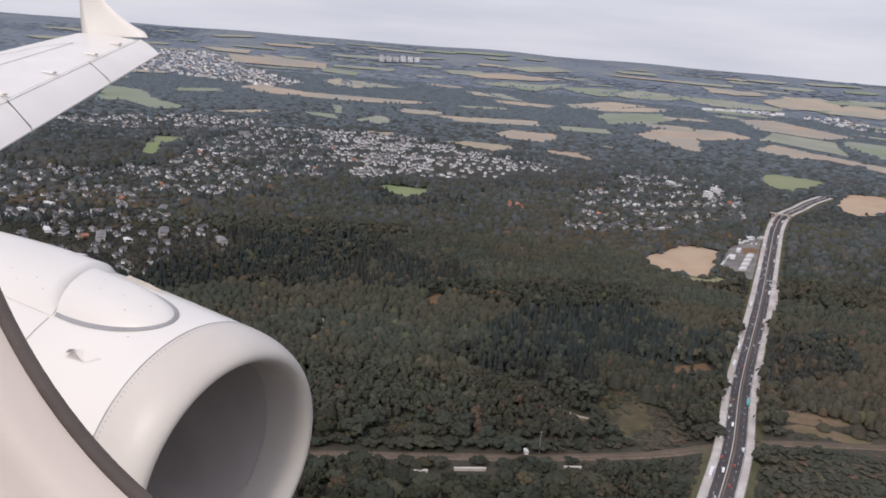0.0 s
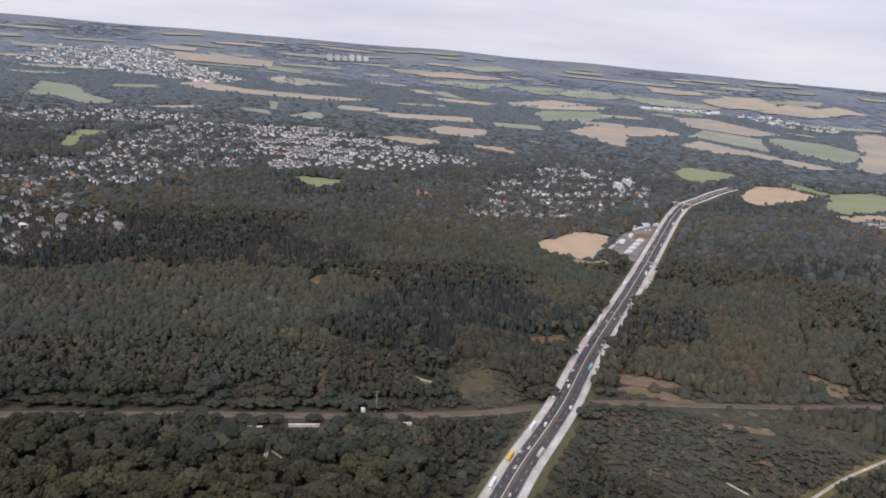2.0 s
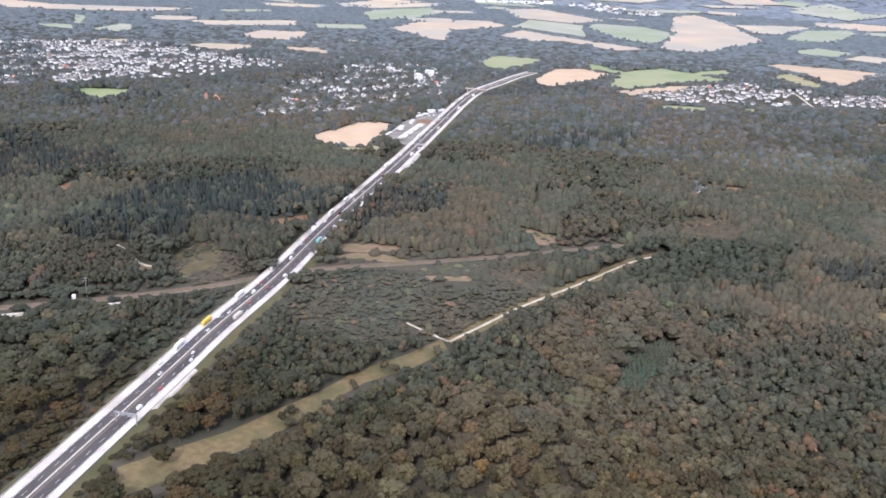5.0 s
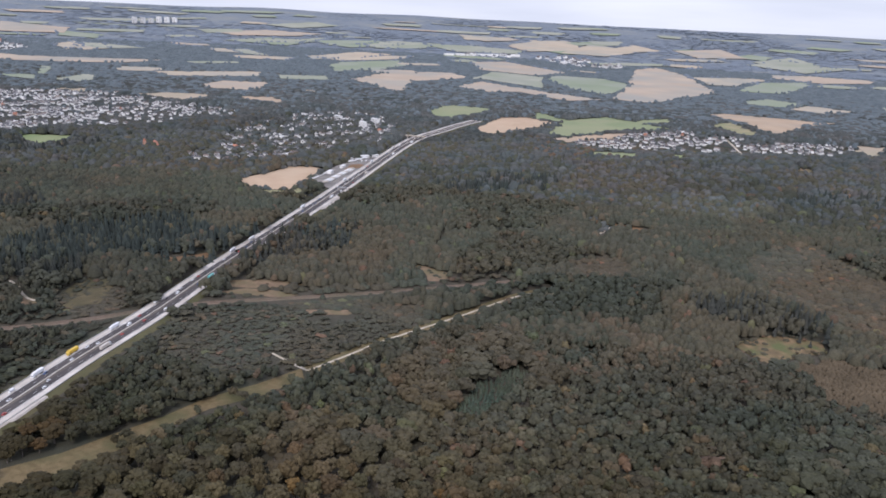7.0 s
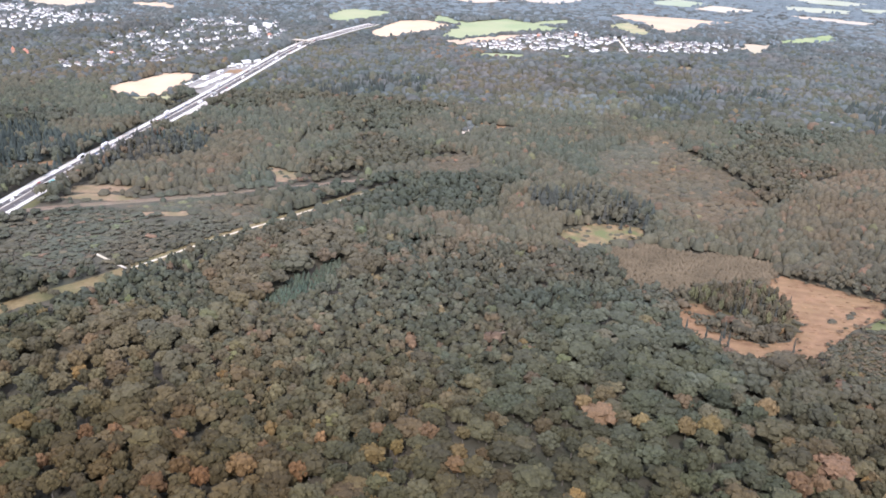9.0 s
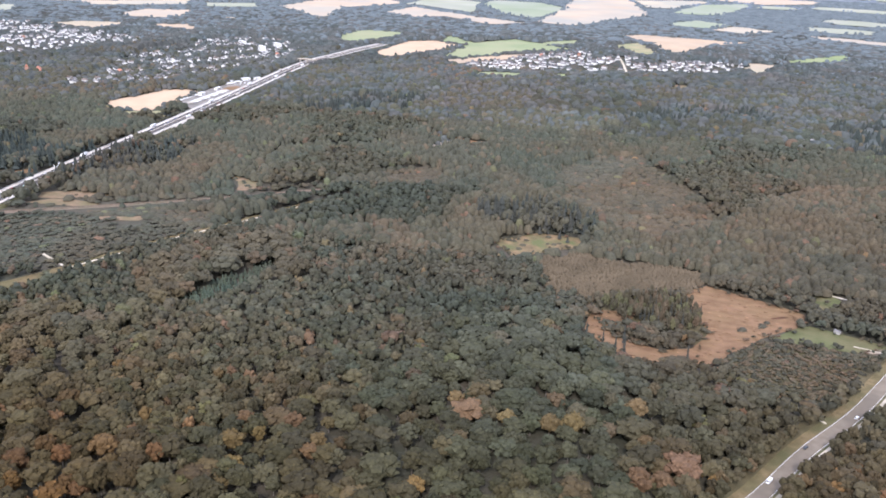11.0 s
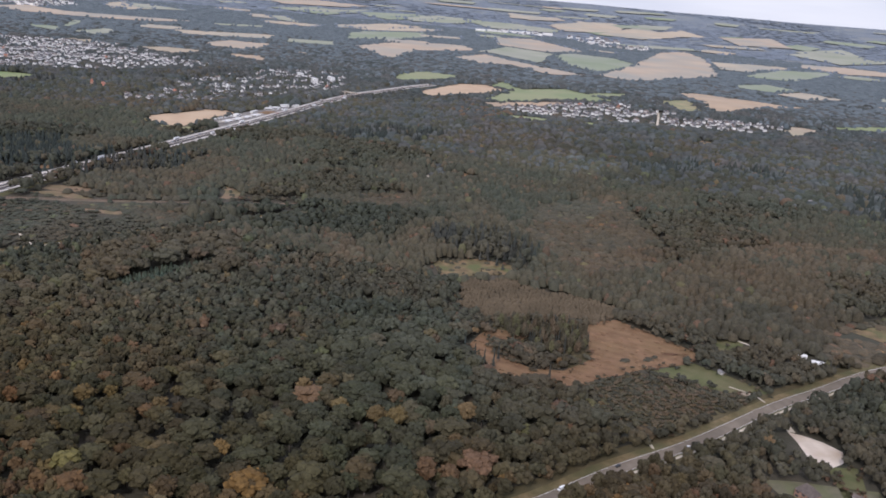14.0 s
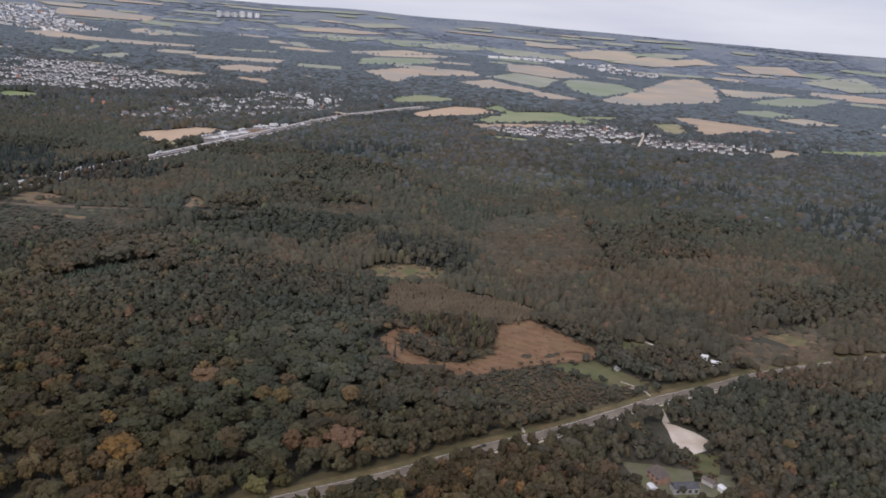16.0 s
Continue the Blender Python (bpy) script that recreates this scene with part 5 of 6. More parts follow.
def place_houses(poly, step, keep_prob, limit, towards):
    """Sites inside a settlement on a jittered grid of streets; the nearest to a point first."""
    xs, ys = [p[0] for p in poly], [p[1] for p in poly]
    x, y = scatter(step, min(xs), max(xs), min(ys), max(ys))
    k = inside(x, y, poly) & (rng.uniform(0, 1, len(x)) < keep_prob * np.clip(0.75 + 0.75 * noise_field(x, y, 95, 77), 0.12, 1.5))
    k &= ~near_line(x, y, STREET, 6.0) & ~near_line(x, y, MOTORWAY, 20.0)
    for kind, fp in FIELDS:
        k &= ~inside(x, y, fp)
    x, y = x[k], y[k]
    order = np.argsort(np.hypot(x - towards[0], y - towards[1]))
    return [(x[i], y[i]) for i in order[:limit]]


used = set()
far_sites = []
for poly, step, prob, limit, near in ((VILLAGE, 11.0, 0.85, 330, 200), (SUBURB, 14.0, 0.62, 280, 50), (WEST_TOWN, 13.5, 0.62, 1150, 60), (TOWN, 12.5, 0.66, 560, 8), (NORTH_TOWN, 13, 0.7, 300, 0), (CITY, 20, 0.55, 700, 0), (FAR_VILLAGE, 20, 0.5, 110, 0), (FAR_ROW, 20, 0.6, 40, 0)):
    sites = place_houses(poly, step, prob, limit, (267, 300))
    grid = rng.uniform(0, 90)
    for i, (x, y) in enumerate(sites):
        turn = grid + 25 * math.sin(x * 0.02 + y * 0.013) + rng.choice([0, 90]) + rng.uniform(-8, 8)
        k = int(rng.choice(6, p=[0.37, 0.30, 0.14, 0.155, 0.010, 0.025]))
        if i < near:
            m = pose(x, y, tz(x, y), 0, 0, turn)
            if k not in used:
                used.add(k)
                templates[k].matrix_basis = m
            else:
                copy_thing(templates[k], m)
        else:
            far_sites.append((x, y, turn, k, 1.0 if poly not in (CITY, FAR_ROW, FAR_VILLAGE) else rng.choice([1.3, 1.6, 2.0, 2.6])))


def far_houses():
    """The rest of the towns, too many and too small to count."""
    V, F, K, n = [], [], [], 0
    mats = WALLS + ROOFS + [M_FLATROOF]
    for x, y, turn, k, sc in far_sites:
        w, l, h, rise, hip, wall, roof, _ = KINDS[k]
        w, l, h, rise = w * sc, l * sc, h * sc, rise * sc
        e = 0.25
        x0, y0 = w / 2 + e, l / 2 + e
        v = np.array([(-w / 2, -l / 2, -1), (w / 2, -l / 2, -1), (w / 2, l / 2, -1), (-w / 2, l / 2, -1), (-w / 2, -l / 2, h), (w / 2, -l / 2, h), (w / 2, l / 2, h), (-w / 2, l / 2, h),
                      (-x0, -y0, h - 0.1), (x0, -y0, h - 0.1), (x0, y0, h - 0.1), (-x0, y0, h - 0.1), (0, -y0, h + rise), (0, y0, h + rise)])
        c, s = math.cos(radians(turn)), math.sin(radians(turn))
        v = np.c_[v[:, 0] * c - v[:, 1] * s + x, v[:, 0] * s + v[:, 1] * c + y, v[:, 2] + tz(x, y)]
        f = [(0, 1, 5), (0, 5, 4), (1, 2, 6), (1, 6, 5), (2, 3, 7), (2, 7, 6), (3, 0, 4), (3, 4, 7), (8, 12, 13), (8, 13, 11), (9, 10, 13), (9, 13, 12), (8, 9, 12), (10, 11, 13)]
        wi = mats.index(wall)
        V.append(v)
        F.append(np.array(f) + n)
        K += [wi] * 8 + [mats.index(roof)] * 4 + [wi] * 2
        n += 14
    tagged(array_mesh("town_houses", np.vstack(V), np.vstack(F), mats, np.array(K)), "dense white and grey houses of the distant towns", "houses", "houses", "stuff")


far_houses()


# ---- single buildings ----
def building(name, x, y, turn, w, l, h, rise, wall, roof, label, storeys=0, bays=0, lift=0.0):
    """A larger building with rows of windows on its long sides."""
    base = new(name)
    bw, br = bmesh.new(), bmesh.new()
    house_mesh(bw, br, w, l, h, rise, rise > 1.5)
    part("wall", bw, wall, base)
    part("roof", br, roof, base)
    for sx in (-1, 1):
        for st in range(storeys):
            for k in range(bays):
                bm = bmesh.new()
                y0 = -l / 2 + (k + 0.25) * l / bays
                z0 = h * (st + 0.3) / storeys
                xw = sx * (w / 2 + 0.03)
                box(bm, min(xw, xw - sx * 0.08), max(xw, xw - sx * 0.08), y0, y0 + l / bays * 0.5, z0, z0 + h / storeys * 0.45)
                part("window", bm, M_GLASS, base)
    base.matrix_basis = pose(x, y, tz(x, y) + lift, 0, 0, turn)
    return tagged(base, label, "building", "larger buildings")


building("farmhouse", 662, 31, 25, 6.0, 8.0, 3.6, 3.2, WALLS[2], ROOFS[2], "farmhouse with a steep brown tiled roof in the woods", 2, 3)
barn = building("barn", 671, 23, 96, 5.0, 11.0, 3.0, 1.2, WALLS[1], ROOFS[0], "long dark-roofed barn with roof panels beside the farmhouse", 1, 4)
building("shed", 684, 29, 40, 3.0, 5.5, 2.2, 0.9, WALLS[1], ROOFS[2], "small brown-roofed shed beside the farmhouse")
building("shed", 688, 24, 15, 2.6, 3.4, 2.2, 0.5, WALLS[0], M_FLATROOF, "small white flat-roofed shed by the farm track")
building("shed", 657, 23, 15, 2.8, 3.6, 2.0, 0.6, WALLS[1], M_FLATROOF, "pale shed beside the farmhouse")
for x, y, t, l in ((732, 163, 70, 5.0), (737, 154, 60, 7.0)):
    building("shed", x, y, t, 3.4, l, 2.4, 0.5, WALLS[0], M_FLATROOF, "white flat-roofed shed in a clearing beside the road", 1, 2)
building("shed", 674, 141, 20, 2.0, 3.0, 1.8, 0.5, WALLS[1], ROOFS[1], "small grey field shelter at the edge of the pasture")
building("mansion", 110, 980, 10, 8.0, 22.0, 5.0, 4.0, WALLS[2], ROOFS[3], "old red-roofed brick mansion among trees", 2, 6)
building("mansion_tower", 98, 972, 10, 4.0, 4.0, 10.0, 4.0, WALLS[2], ROOFS[3], "red-roofed tower of the old mansion", 3, 1)
for x, y, t in ((-388, 807, 60), (-398, 774, 60), (-345, 711, 35)):
    building("apartment_block", x, y, t, 5, 13, 5.0, 0.4, WALLS[0], M_FLATROOF, "white flat-roofed apartment block among trees", 4, 6)
building("apartment_block", 428, 1195, 30, 7, 15, 9, 0.4, WALLS[0], M_FLATROOF, "white flat-roofed apartment block among trees", 4, 5)
building("apartment_block", 402, 1150, 30, 7, 12, 11, 0.4, WALLS[0], M_FLATROOF, "white flat-roofed apartment block among trees", 5, 4)
building("apartment_block", 372, 1240, 30, 7, 15, 7, 0.4, WALLS[0], M_FLATROOF, "white flat-roofed apartment block among trees", 3, 5)
for i in range(6):
    building("high_rise", -258 + 30 * i, 3600 + 26 * i, 40, 12, 22, 26 - 3 * (i % 3), 0.5, WALLS[0], M_FLATROOF, "white high-rise block on the far wooded hills", 6, 4, 4)
building("long_shed", 922, 504, 80, 5, 10, 4.0, 1.0, WALLS[1], ROOFS[1], "long grey-roofed shed in a forest clearing", 0, 0, 3.0)
for x, y, l in ((962, 842, 12), (955, 832, 9)):
    building("works_shed", x, y, 30, 6, l, 4, 1.0, WALLS[0], M_FLATROOF, "white shed in the sandy yard")
for i in range(7):
    building("white_hall", 905 + 42 * i, 2735 + 4 * i, 92, 16, 34, 7, 1.0, WALLS[0], M_FLATROOF, "long white industrial hall on the far plain", 0, 0, 1)

for x, y, turn, w, l, h, n in ((-296, 710, 20, 8, 26, 4.0, 6), (-249, 739, 15, 8, 24, 4.5, 6), (-190, 724, 30, 7, 18, 5.0, 5), (-328, 1397, 35, 14, 30, 6.0, 5), (-281, 833, 10, 8, 18, 3.5, 4)):
    building("long_building", x, y, turn, w, l, h, 0.8, WALLS[1], ROOFS[1], "long grey low-roofed building among trees", 2, n)
for x, y, w, l in ((-433, 1133, 8, 16), (-459, 1115, 8, 14), (-333, 856, 5, 7)):
    building("red_roofed_house", x, y, 20, w, l, 4.0, 2.6, WALLS[2], ROOFS[3], "brick building with an orange tiled roof among trees", 1, 4)

# signal mast and hut beside the railway
mast = tagged(new("signal_mast"), "thin grey steel lattice mast beside the railway", "mast")
bm = bmesh.new()
bmesh.ops.create_cone(bm, cap_ends=True, segments=8, radius1=0.28, radius2=0.14, depth=13, matrix=Matrix.Translation((0, 0, 6.5)))
part("pole", bm, M_STEEL, mast)
for z in (10.5, 12.2):
    bm = bmesh.new()
    box(bm, -1.1, 1.1, -0.1, 0.1, z, z + 0.2)
    part("cross_arm", bm, M_STEEL, mast)
mast.matrix_basis = pose(67, 379, tz(67, 379), 0, 0, 20)
building("signal_hut", 60, 378, 10, 1.8, 3.2, 2.0, 0.3, WALLS[0], M_FLATROOF, "small white hut beside the railway")



def low_wall(x0, y0, x1, y1):
    """A long low wall with a coping along its top."""
    length = math.hypot(x1 - x0, y1 - y0)
    base = new("retaining_wall")
    bm = bmesh.new()
    box(bm, 0, length, -0.5, 0.5, -0.3, 1.3)
    part("wall", bm, M_BARRIER, base)
    bm = bmesh.new()
    box(bm, -0.1, length + 0.1, -0.75, 0.75, 1.3, 1.6)
    bmesh.ops.bevel(bm, geom=bm.edges[:], offset=0.06, segments=1, affect="EDGES")
    part("coping", bm, M_CONCRETE, base)
    base.matrix_basis = pose(x0, y0, tz(x0, y0), 0, 0, math.degrees(math.atan2(y1 - y0, x1 - x0)))
    tagged(base, "long pale concrete wall beside the railway", "wall", "railway walls")


WALL_RUNS = [(1, 351, 9, 352), (22, 356, 38, 358), (78, 365, 87, 366)]
for run in WALL_RUNS:
    low_wall(*run)

# ---- vehicles ----
def wheel(parent, x, y, r, w):
    bm = bmesh.new()
    bmesh.ops.create_cone(bm, cap_ends=True, segments=10, radius1=r, radius2=r, depth=w, matrix=Matrix.Translation((x, y, r)) @ Matrix.Rotation(math.pi / 2, 4, "X"))
    return part("wheel", bm, M_TYRE, parent)


def loft_x(sections):
    """A body along x from sections (x, half width, z0, z1)."""
    bm = bmesh.new()
    rows = []
    for x, hw, z0, z1 in sections:
        rows.append([bm.verts.new(p) for p in ((x, -hw, z0), (x, hw, z0), (x, hw * 1.02, (z0 + z1) / 2), (x, hw * 0.9, z1), (x, -hw * 0.9, z1), (x, -hw * 1.02, (z0 + z1) / 2))])
    for p, q in zip(rows[:-1], rows[1:]):
        for j in range(6):
            bm.faces.new((p[j], p[(j + 1) % 6], q[(j + 1) % 6], q[j]))
    bm.faces.new(rows[0])
    bm.faces.new(rows[-1])
    bmesh.ops.recalc_face_normals(bm, faces=bm.faces)
    return bm


SC = 0.66


def car(paint, label):
    base = new("car")
    k = SC
    part("body", loft_x([(-2.1 * k, 0.75 * k, 0.35 * k, 0.75 * k), (-1.9 * k, 0.88 * k, 0.25 * k, 0.95 * k), (1.2 * k, 0.9 * k, 0.25 * k, 0.95 * k), (2.0 * k, 0.85 * k, 0.28 * k, 0.75 * k), (2.15 * k, 0.7 * k, 0.35 * k, 0.6 * k)]), paint, base)
    part("glasshouse", loft_x([(-1.8 * k, 0.7 * k, 0.93 * k, 0.98 * k), (-1.3 * k, 0.72 * k, 0.93 * k, 1.42 * k), (0.2 * k, 0.72 * k, 0.93 * k, 1.45 * k), (1.1 * k, 0.7 * k, 0.93 * k, 0.97 * k)]), M_GLASS, base)
    part("car_roof", loft_x([(-1.35 * k, 0.66 * k, 1.41 * k, 1.45 * k), (0.25 * k, 0.66 * k, 1.43 * k, 1.49 * k)]), paint, base)
    for x in (-1.3 * k, 1.35 * k):
        for y in (-0.82 * k, 0.82 * k):
            wheel(base, x, y, 0.32 * k, 0.2 * k)
    return tagged(base, label, "car", "traffic")


def lorry(cab, load, label, length=13.5):
    base = new("lorry")
    k = SC
    part("trailer", loft_x([(-length / 2 * k, 1.25 * k, 1.1 * k, 4.0 * k), ((length / 2 - 2.8) * k, 1.25 * k, 1.1 * k, 4.0 * k)]), load, base)
    part("cab", loft_x([((length / 2 - 2.4) * k, 1.2 * k, 0.6 * k, 3.6 * k), ((length / 2 - 0.4) * k, 1.2 * k, 0.6 * k, 3.4 * k), (length / 2 * k, 1.1 * k, 0.6 * k, 2.4 * k)]), cab, base)
    part("windscreen", loft_x([((length / 2 - 0.3) * k, 1.05 * k, 1.9 * k, 2.9 * k), ((length / 2 + 0.03) * k, 1.0 * k, 1.8 * k, 2.3 * k)]), M_GLASS, base)
    part("chassis", loft_x([(-length / 2 * k, 0.5 * k, 0.6 * k, 1.1 * k), ((length / 2 - 0.5) * k, 0.5 * k, 0.6 * k, 1.1 * k)]), M_TYRE, base)
    for x in (-5.2, -4.0, -2.8, 2.9, 5.6):
        for y in (-1.05 * k, 1.05 * k):
            wheel(base, x * k * length / 13.5, y, 0.5 * k, 0.3 * k)
    return tagged(base, label, "lorry", "traffic")


def van(paint, label):
    base = new("van")
    k = SC
    part("body", loft_x([(-2.6 * k, 0.95 * k, 0.4 * k, 2.3 * k), (1.3 * k, 0.95 * k, 0.4 * k, 2.3 * k), (1.9 * k, 0.95 * k, 0.4 * k, 1.3 * k), (2.6 * k, 0.85 * k, 0.4 * k, 1.0 * k)]), paint, base)
    part("windscreen", loft_x([(1.4 * k, 0.85 * k, 1.5 * k, 2.1 * k), (1.93 * k, 0.85 * k, 1.2 * k, 1.32 * k)]), M_GLASS, base)
    for x in (-1.6 * k, 1.7 * k):
        for y in (-0.85 * k, 0.85 * k):
            wheel(base, x, y, 0.36 * k, 0.22 * k)
    return tagged(base, label, "van", "traffic")


fleet = [car(PAINTS[0], "white car driving on the asphalt"), car(PAINTS[1], "silver car driving on the asphalt"), car(PAINTS[2], "black car driving on the asphalt"), car(PAINTS[3], "red car driving on the asphalt"), car(PAINTS[4], "dark blue car driving on the asphalt"),
         lorry(PAINTS[0], PAINTS[0], "white articulated lorry on the motorway"), lorry(PAINTS[1], M_CONCRETE, "articulated lorry with a pale grey trailer"), lorry(PAINTS[5], PAINTS[5], "yellow lorry on the motorway"), lorry(PAINTS[0], PAINTS[6], "lorry with a teal trailer on the motorway"),
         van(PAINTS[0], "white delivery van on the asphalt")]
used_vehicles = set()


def park(kind, m):
    if kind in used_vehicles:
        copy_thing(fleet[kind], m)
    else:
        used_vehicles.add(kind)
        fleet[kind].matrix_basis = m


def drive(kind, line, s, off, lift, back=False):
    a = along(line, s)
    if a:
        x, y = a[0] + math.sin(radians(a[2])) * off, a[1] - math.cos(radians(a[2])) * off
        park(kind, pose(x, y, tz(x, y) + lift, 0, 0, a[2] + (180 if back else 0)))


vr = random.Random(11)
S0, L0 = 506, 484   # where the stretch in sight begins

# lorries queue in the slow lanes, cars pass them
# (kind, metres along the motorway, metres right of its middle)
for kind, s, off in ((5, 178, -7.6), (7, 207, -7.6), (5, 245, -7.6), (9, 158, -7.6), (5, 294, -7.6), (8, 348, 5.0), (6, 219, 5.0), (5, 410, -7.6), (5, 445, -7.6), (6, 520, 5.0), (5, 560, -7.6), (5, 610, 5.0), (9, 640, 5.0), (5, 690, -7.6), (6, 735, 5.0), (5, 800, -7.6), (5, 860, 5.0), (6, 905, -7.6), (5, 955, 5.0)):
    drive(kind, MOTORWAY, S0 + s, off, LIFT + 0.02, off < 0)
s = 120.0
while s < 1080:
    off = vr.choice([-4.9, -2.4, 2.2, 4.9])
    kind = vr.choice([0, 0, 0, 1, 2, 2, 4, 3, 9])
    if abs(off) < 6:
        drive(kind, MOTORWAY, S0 + s, off, LIFT + 0.02, off < 0)
    s += vr.uniform(6, 19)
for kind, s, off in ((9, 138, -1.5), (2, 171, -1.5), (0, 211, 1.5), (1, 96, 1.5)):
    drive(kind, LANE, L0 + s, off, 0.53, off < 0)

# parked lorries and site cabins in the yard beside the motorway
for i in range(13):
    park(5 if i % 3 else 6, pose(313 + i * 3.0, 764 + i * 6.0, tz(330, 800) + 1.22, 0, 0, 24 + vr.uniform(-3, 3)))
for i in range(9):
    park(vr.choice([9, 5, 0, 9]), pose(301 + i * 3.0, 786 + i * 5.6, tz(315, 800) + 1.22, 0, 0, 30 + vr.uniform(-6, 6)))
for i in range(6):
    park(5 if i % 2 else 9, pose(350 + i * 4.6, 876 + i * 5.4, tz(360, 885) + 1.22, 0, 0, 32))
for i in range(12):
    park(vr.choice([0, 1, 9, 2]), pose(362 + (i % 6) * 5.2 + vr.uniform(-1, 1), 872 + (i % 6) * 6.5 + (i // 6) * 6, tz(370, 890) + 1.22, 0, 0, 60))


def site_cabin(x, y, turn, w, l, h):
    base = new("site_cabin")
    bm = bmesh.new()
    box(bm, -l / 2, l / 2, -w / 2, w / 2, 0, h)
    bmesh.ops.bevel(bm, geom=bm.edges[:], offset=0.06, segments=1, affect="EDGES")
    part("body", bm, WALLS[0], base)
    bm = bmesh.new()
    box(bm, -l / 2 - 0.15, l / 2 + 0.15, -w / 2 - 0.15, w / 2 + 0.15, h, h + 0.18)
    part("roof", bm, M_FLATROOF, base)
    for k in range(max(1, int(l / 3))):
        bm = bmesh.new()
        x0 = -l / 2 + 0.8 + k * 3
        box(bm, x0, x0 + 1.2, -w / 2 - 0.03, -w / 2 + 0.05, h * 0.4, h * 0.8)
        part("window", bm, M_GLASS, base)
    base.matrix_basis = pose(x, y, tz(x, y) + 1.2, 0, 0, turn)
    tagged(base, "white flat-roofed site building in the lorry park", "building", "yard buildings")


for x, y, turn, w, l, h in ((352, 893, 20, 4, 12, 2.6), (372, 907, 25, 5, 16, 3.0), (388, 914, 25, 4, 10, 2.6), (322, 816, 65, 5, 9, 3), (340, 848, 65, 4, 12, 2.6)):
    site_cabin(x, y, turn, w, l, h)


# ---- gantries and overpass ----
def gantry(s):
    x, y, head = along(MOTORWAY, s)
    base = new("sign_gantry")
    for o in (-11.0, -1.0):
        bm = bmesh.new()
        box(bm, -0.22, 0.22, o - 0.22, o + 0.22, -1.0, 5.2)
        part("post", bm, M_STEEL, base)
    for z in (4.3, 5.0):
        bm = bmesh.new()
        box(bm, -0.16, 0.16, -11.0, -1.0, z, z + 0.2)
        part("beam", bm, M_STEEL, base)
    for o in (-8.2, -4.6):
        bm = bmesh.new()
        box(bm, -0.30, -0.17, o - 1.3, o + 1.3, 3.7, 5.3)
        part("sign_panel", bm, M_STEEL, base, "grey back of a road sign")
    base.matrix_basis = pose(x, y, tz(x, y) + LIFT, 0, 0, head)
    tagged(base, "grey steel sign gantry spanning the motorway", "gantry", "gantries")


gantry(S0 + 108)
gantry(S0 + 640)
ov = tagged(new("overpass"), "grey road bridge over the motorway", "bridge")
ovx, ovy, ovh = along(MOTORWAY, S0 + 985)
bm = bmesh.new()
box(bm, -3.2, 3.2, -15, 15, 4.2, 4.9)
part("deck", bm, M_OLD_ASPHALT, ov)
for e in (-3.2, 3.0):
    bm = bmesh.new()
    box(bm, e, e + 0.2, -15, 15, 4.9, 5.4)
    part("parapet", bm, M_BARRIER, ov)
for o in (-11.5, 0.0, 11.5):
    bm = bmesh.new()
    box(bm, -1.6, 1.6, o - 0.4, o + 0.4, -1.9, 4.2)
    part("pier", bm, M_CONCRETE, ov)
ov.matrix_basis = pose(ovx, ovy, tz(ovx, ovy) + LIFT, 0, 0, ovh)

# ---- airliner: engine, wing and cabin window ----
M_WHITE = material("white_aircraft_paint", (0.81, 0.765, 0.685), (0.86, 0.815, 0.735), 0.9, 0.38, bump=0.02, fine=3, c=(0.78, 0.735, 0.655), big=0.4, spec=0.45, coat=0.25)
M_LIP = material("painted_intake_lip", (0.63, 0.575, 0.495), (0.69, 0.635, 0.55), 1.5, 0.42, bump=0.02, fine=4, c=(0.58, 0.535, 0.475), big=0.6, spec=0.45)
M_LINER = material("acoustic_liner", (0.56, 0.50, 0.455), (0.66, 0.595, 0.545), 2.0, 0.5, bump=0.1, fine=30, c=(0.46, 0.425, 0.40), big=0.8)
M_FAN = material("titanium_fan_blade", (0.06, 0.06, 0.065), (0.10, 0.10, 0.105), 3.0, 0.4, metal=0.6)
M_SEAL = material("panel_seal", (0.30, 0.29, 0.285), (0.38, 0.37, 0.36), 4.0, 0.7)
M_GASKET = material("dark_window_gasket", (0.085, 0.070, 0.060), (0.12, 0.10, 0.088), 20.0, 0.7, bump=0.2, fine=60)
M_TRIM = material("beige_cabin_lining", (0.62, 0.54, 0.47), (0.72, 0.635, 0.56), 9.0, 0.5, bump=0.05, fine=90, c=(0.68, 0.61, 0.545), big=5.0)

airliner = tagged(new("airliner"), "white jet airliner in flight: engine, wing with upswept winglet, cabin window", "aircraft")
airliner.matrix_basis = pose(0, 0, 207, -14.9, -4.6, 0)

AX = Vector((0.8652, -0.4455, -0.2301)).normalized()
EC = Vector((-1.4755, 5.7239, -1.5949))
EU = AX.cross(Vector((0, 0, 1))).normalized()
EW = EU.cross(AX)


def at_engine(s, r, deg):
    """A point s metres behind the intake's rim, r from the axis, at an angle round it."""
    a = radians(deg)
    return EC - AX * s + (EU * math.cos(a) + EW * math.sin(a)) * r


def revolve(profile, n=96, a0=0, a1=360):
    bm = bmesh.new()
    closed = a1 - a0 == 360
    count = n if closed else n + 1
    rings = [[bm.verts.new(at_engine(s, r, a0 + (a1 - a0) * i / n)) for i in range(count)] for s, r in profile]
    for p, q in zip(rings[:-1], rings[1:]):
        for i in range(n):
            j = (i + 1) % count
            bm.faces.new((p[i], p[j], q[j], q[i]))
    bmesh.ops.recalc_face_normals(bm, faces=bm.faces)
    return bm


LIP_S, RIM = 0.40, 0.8493


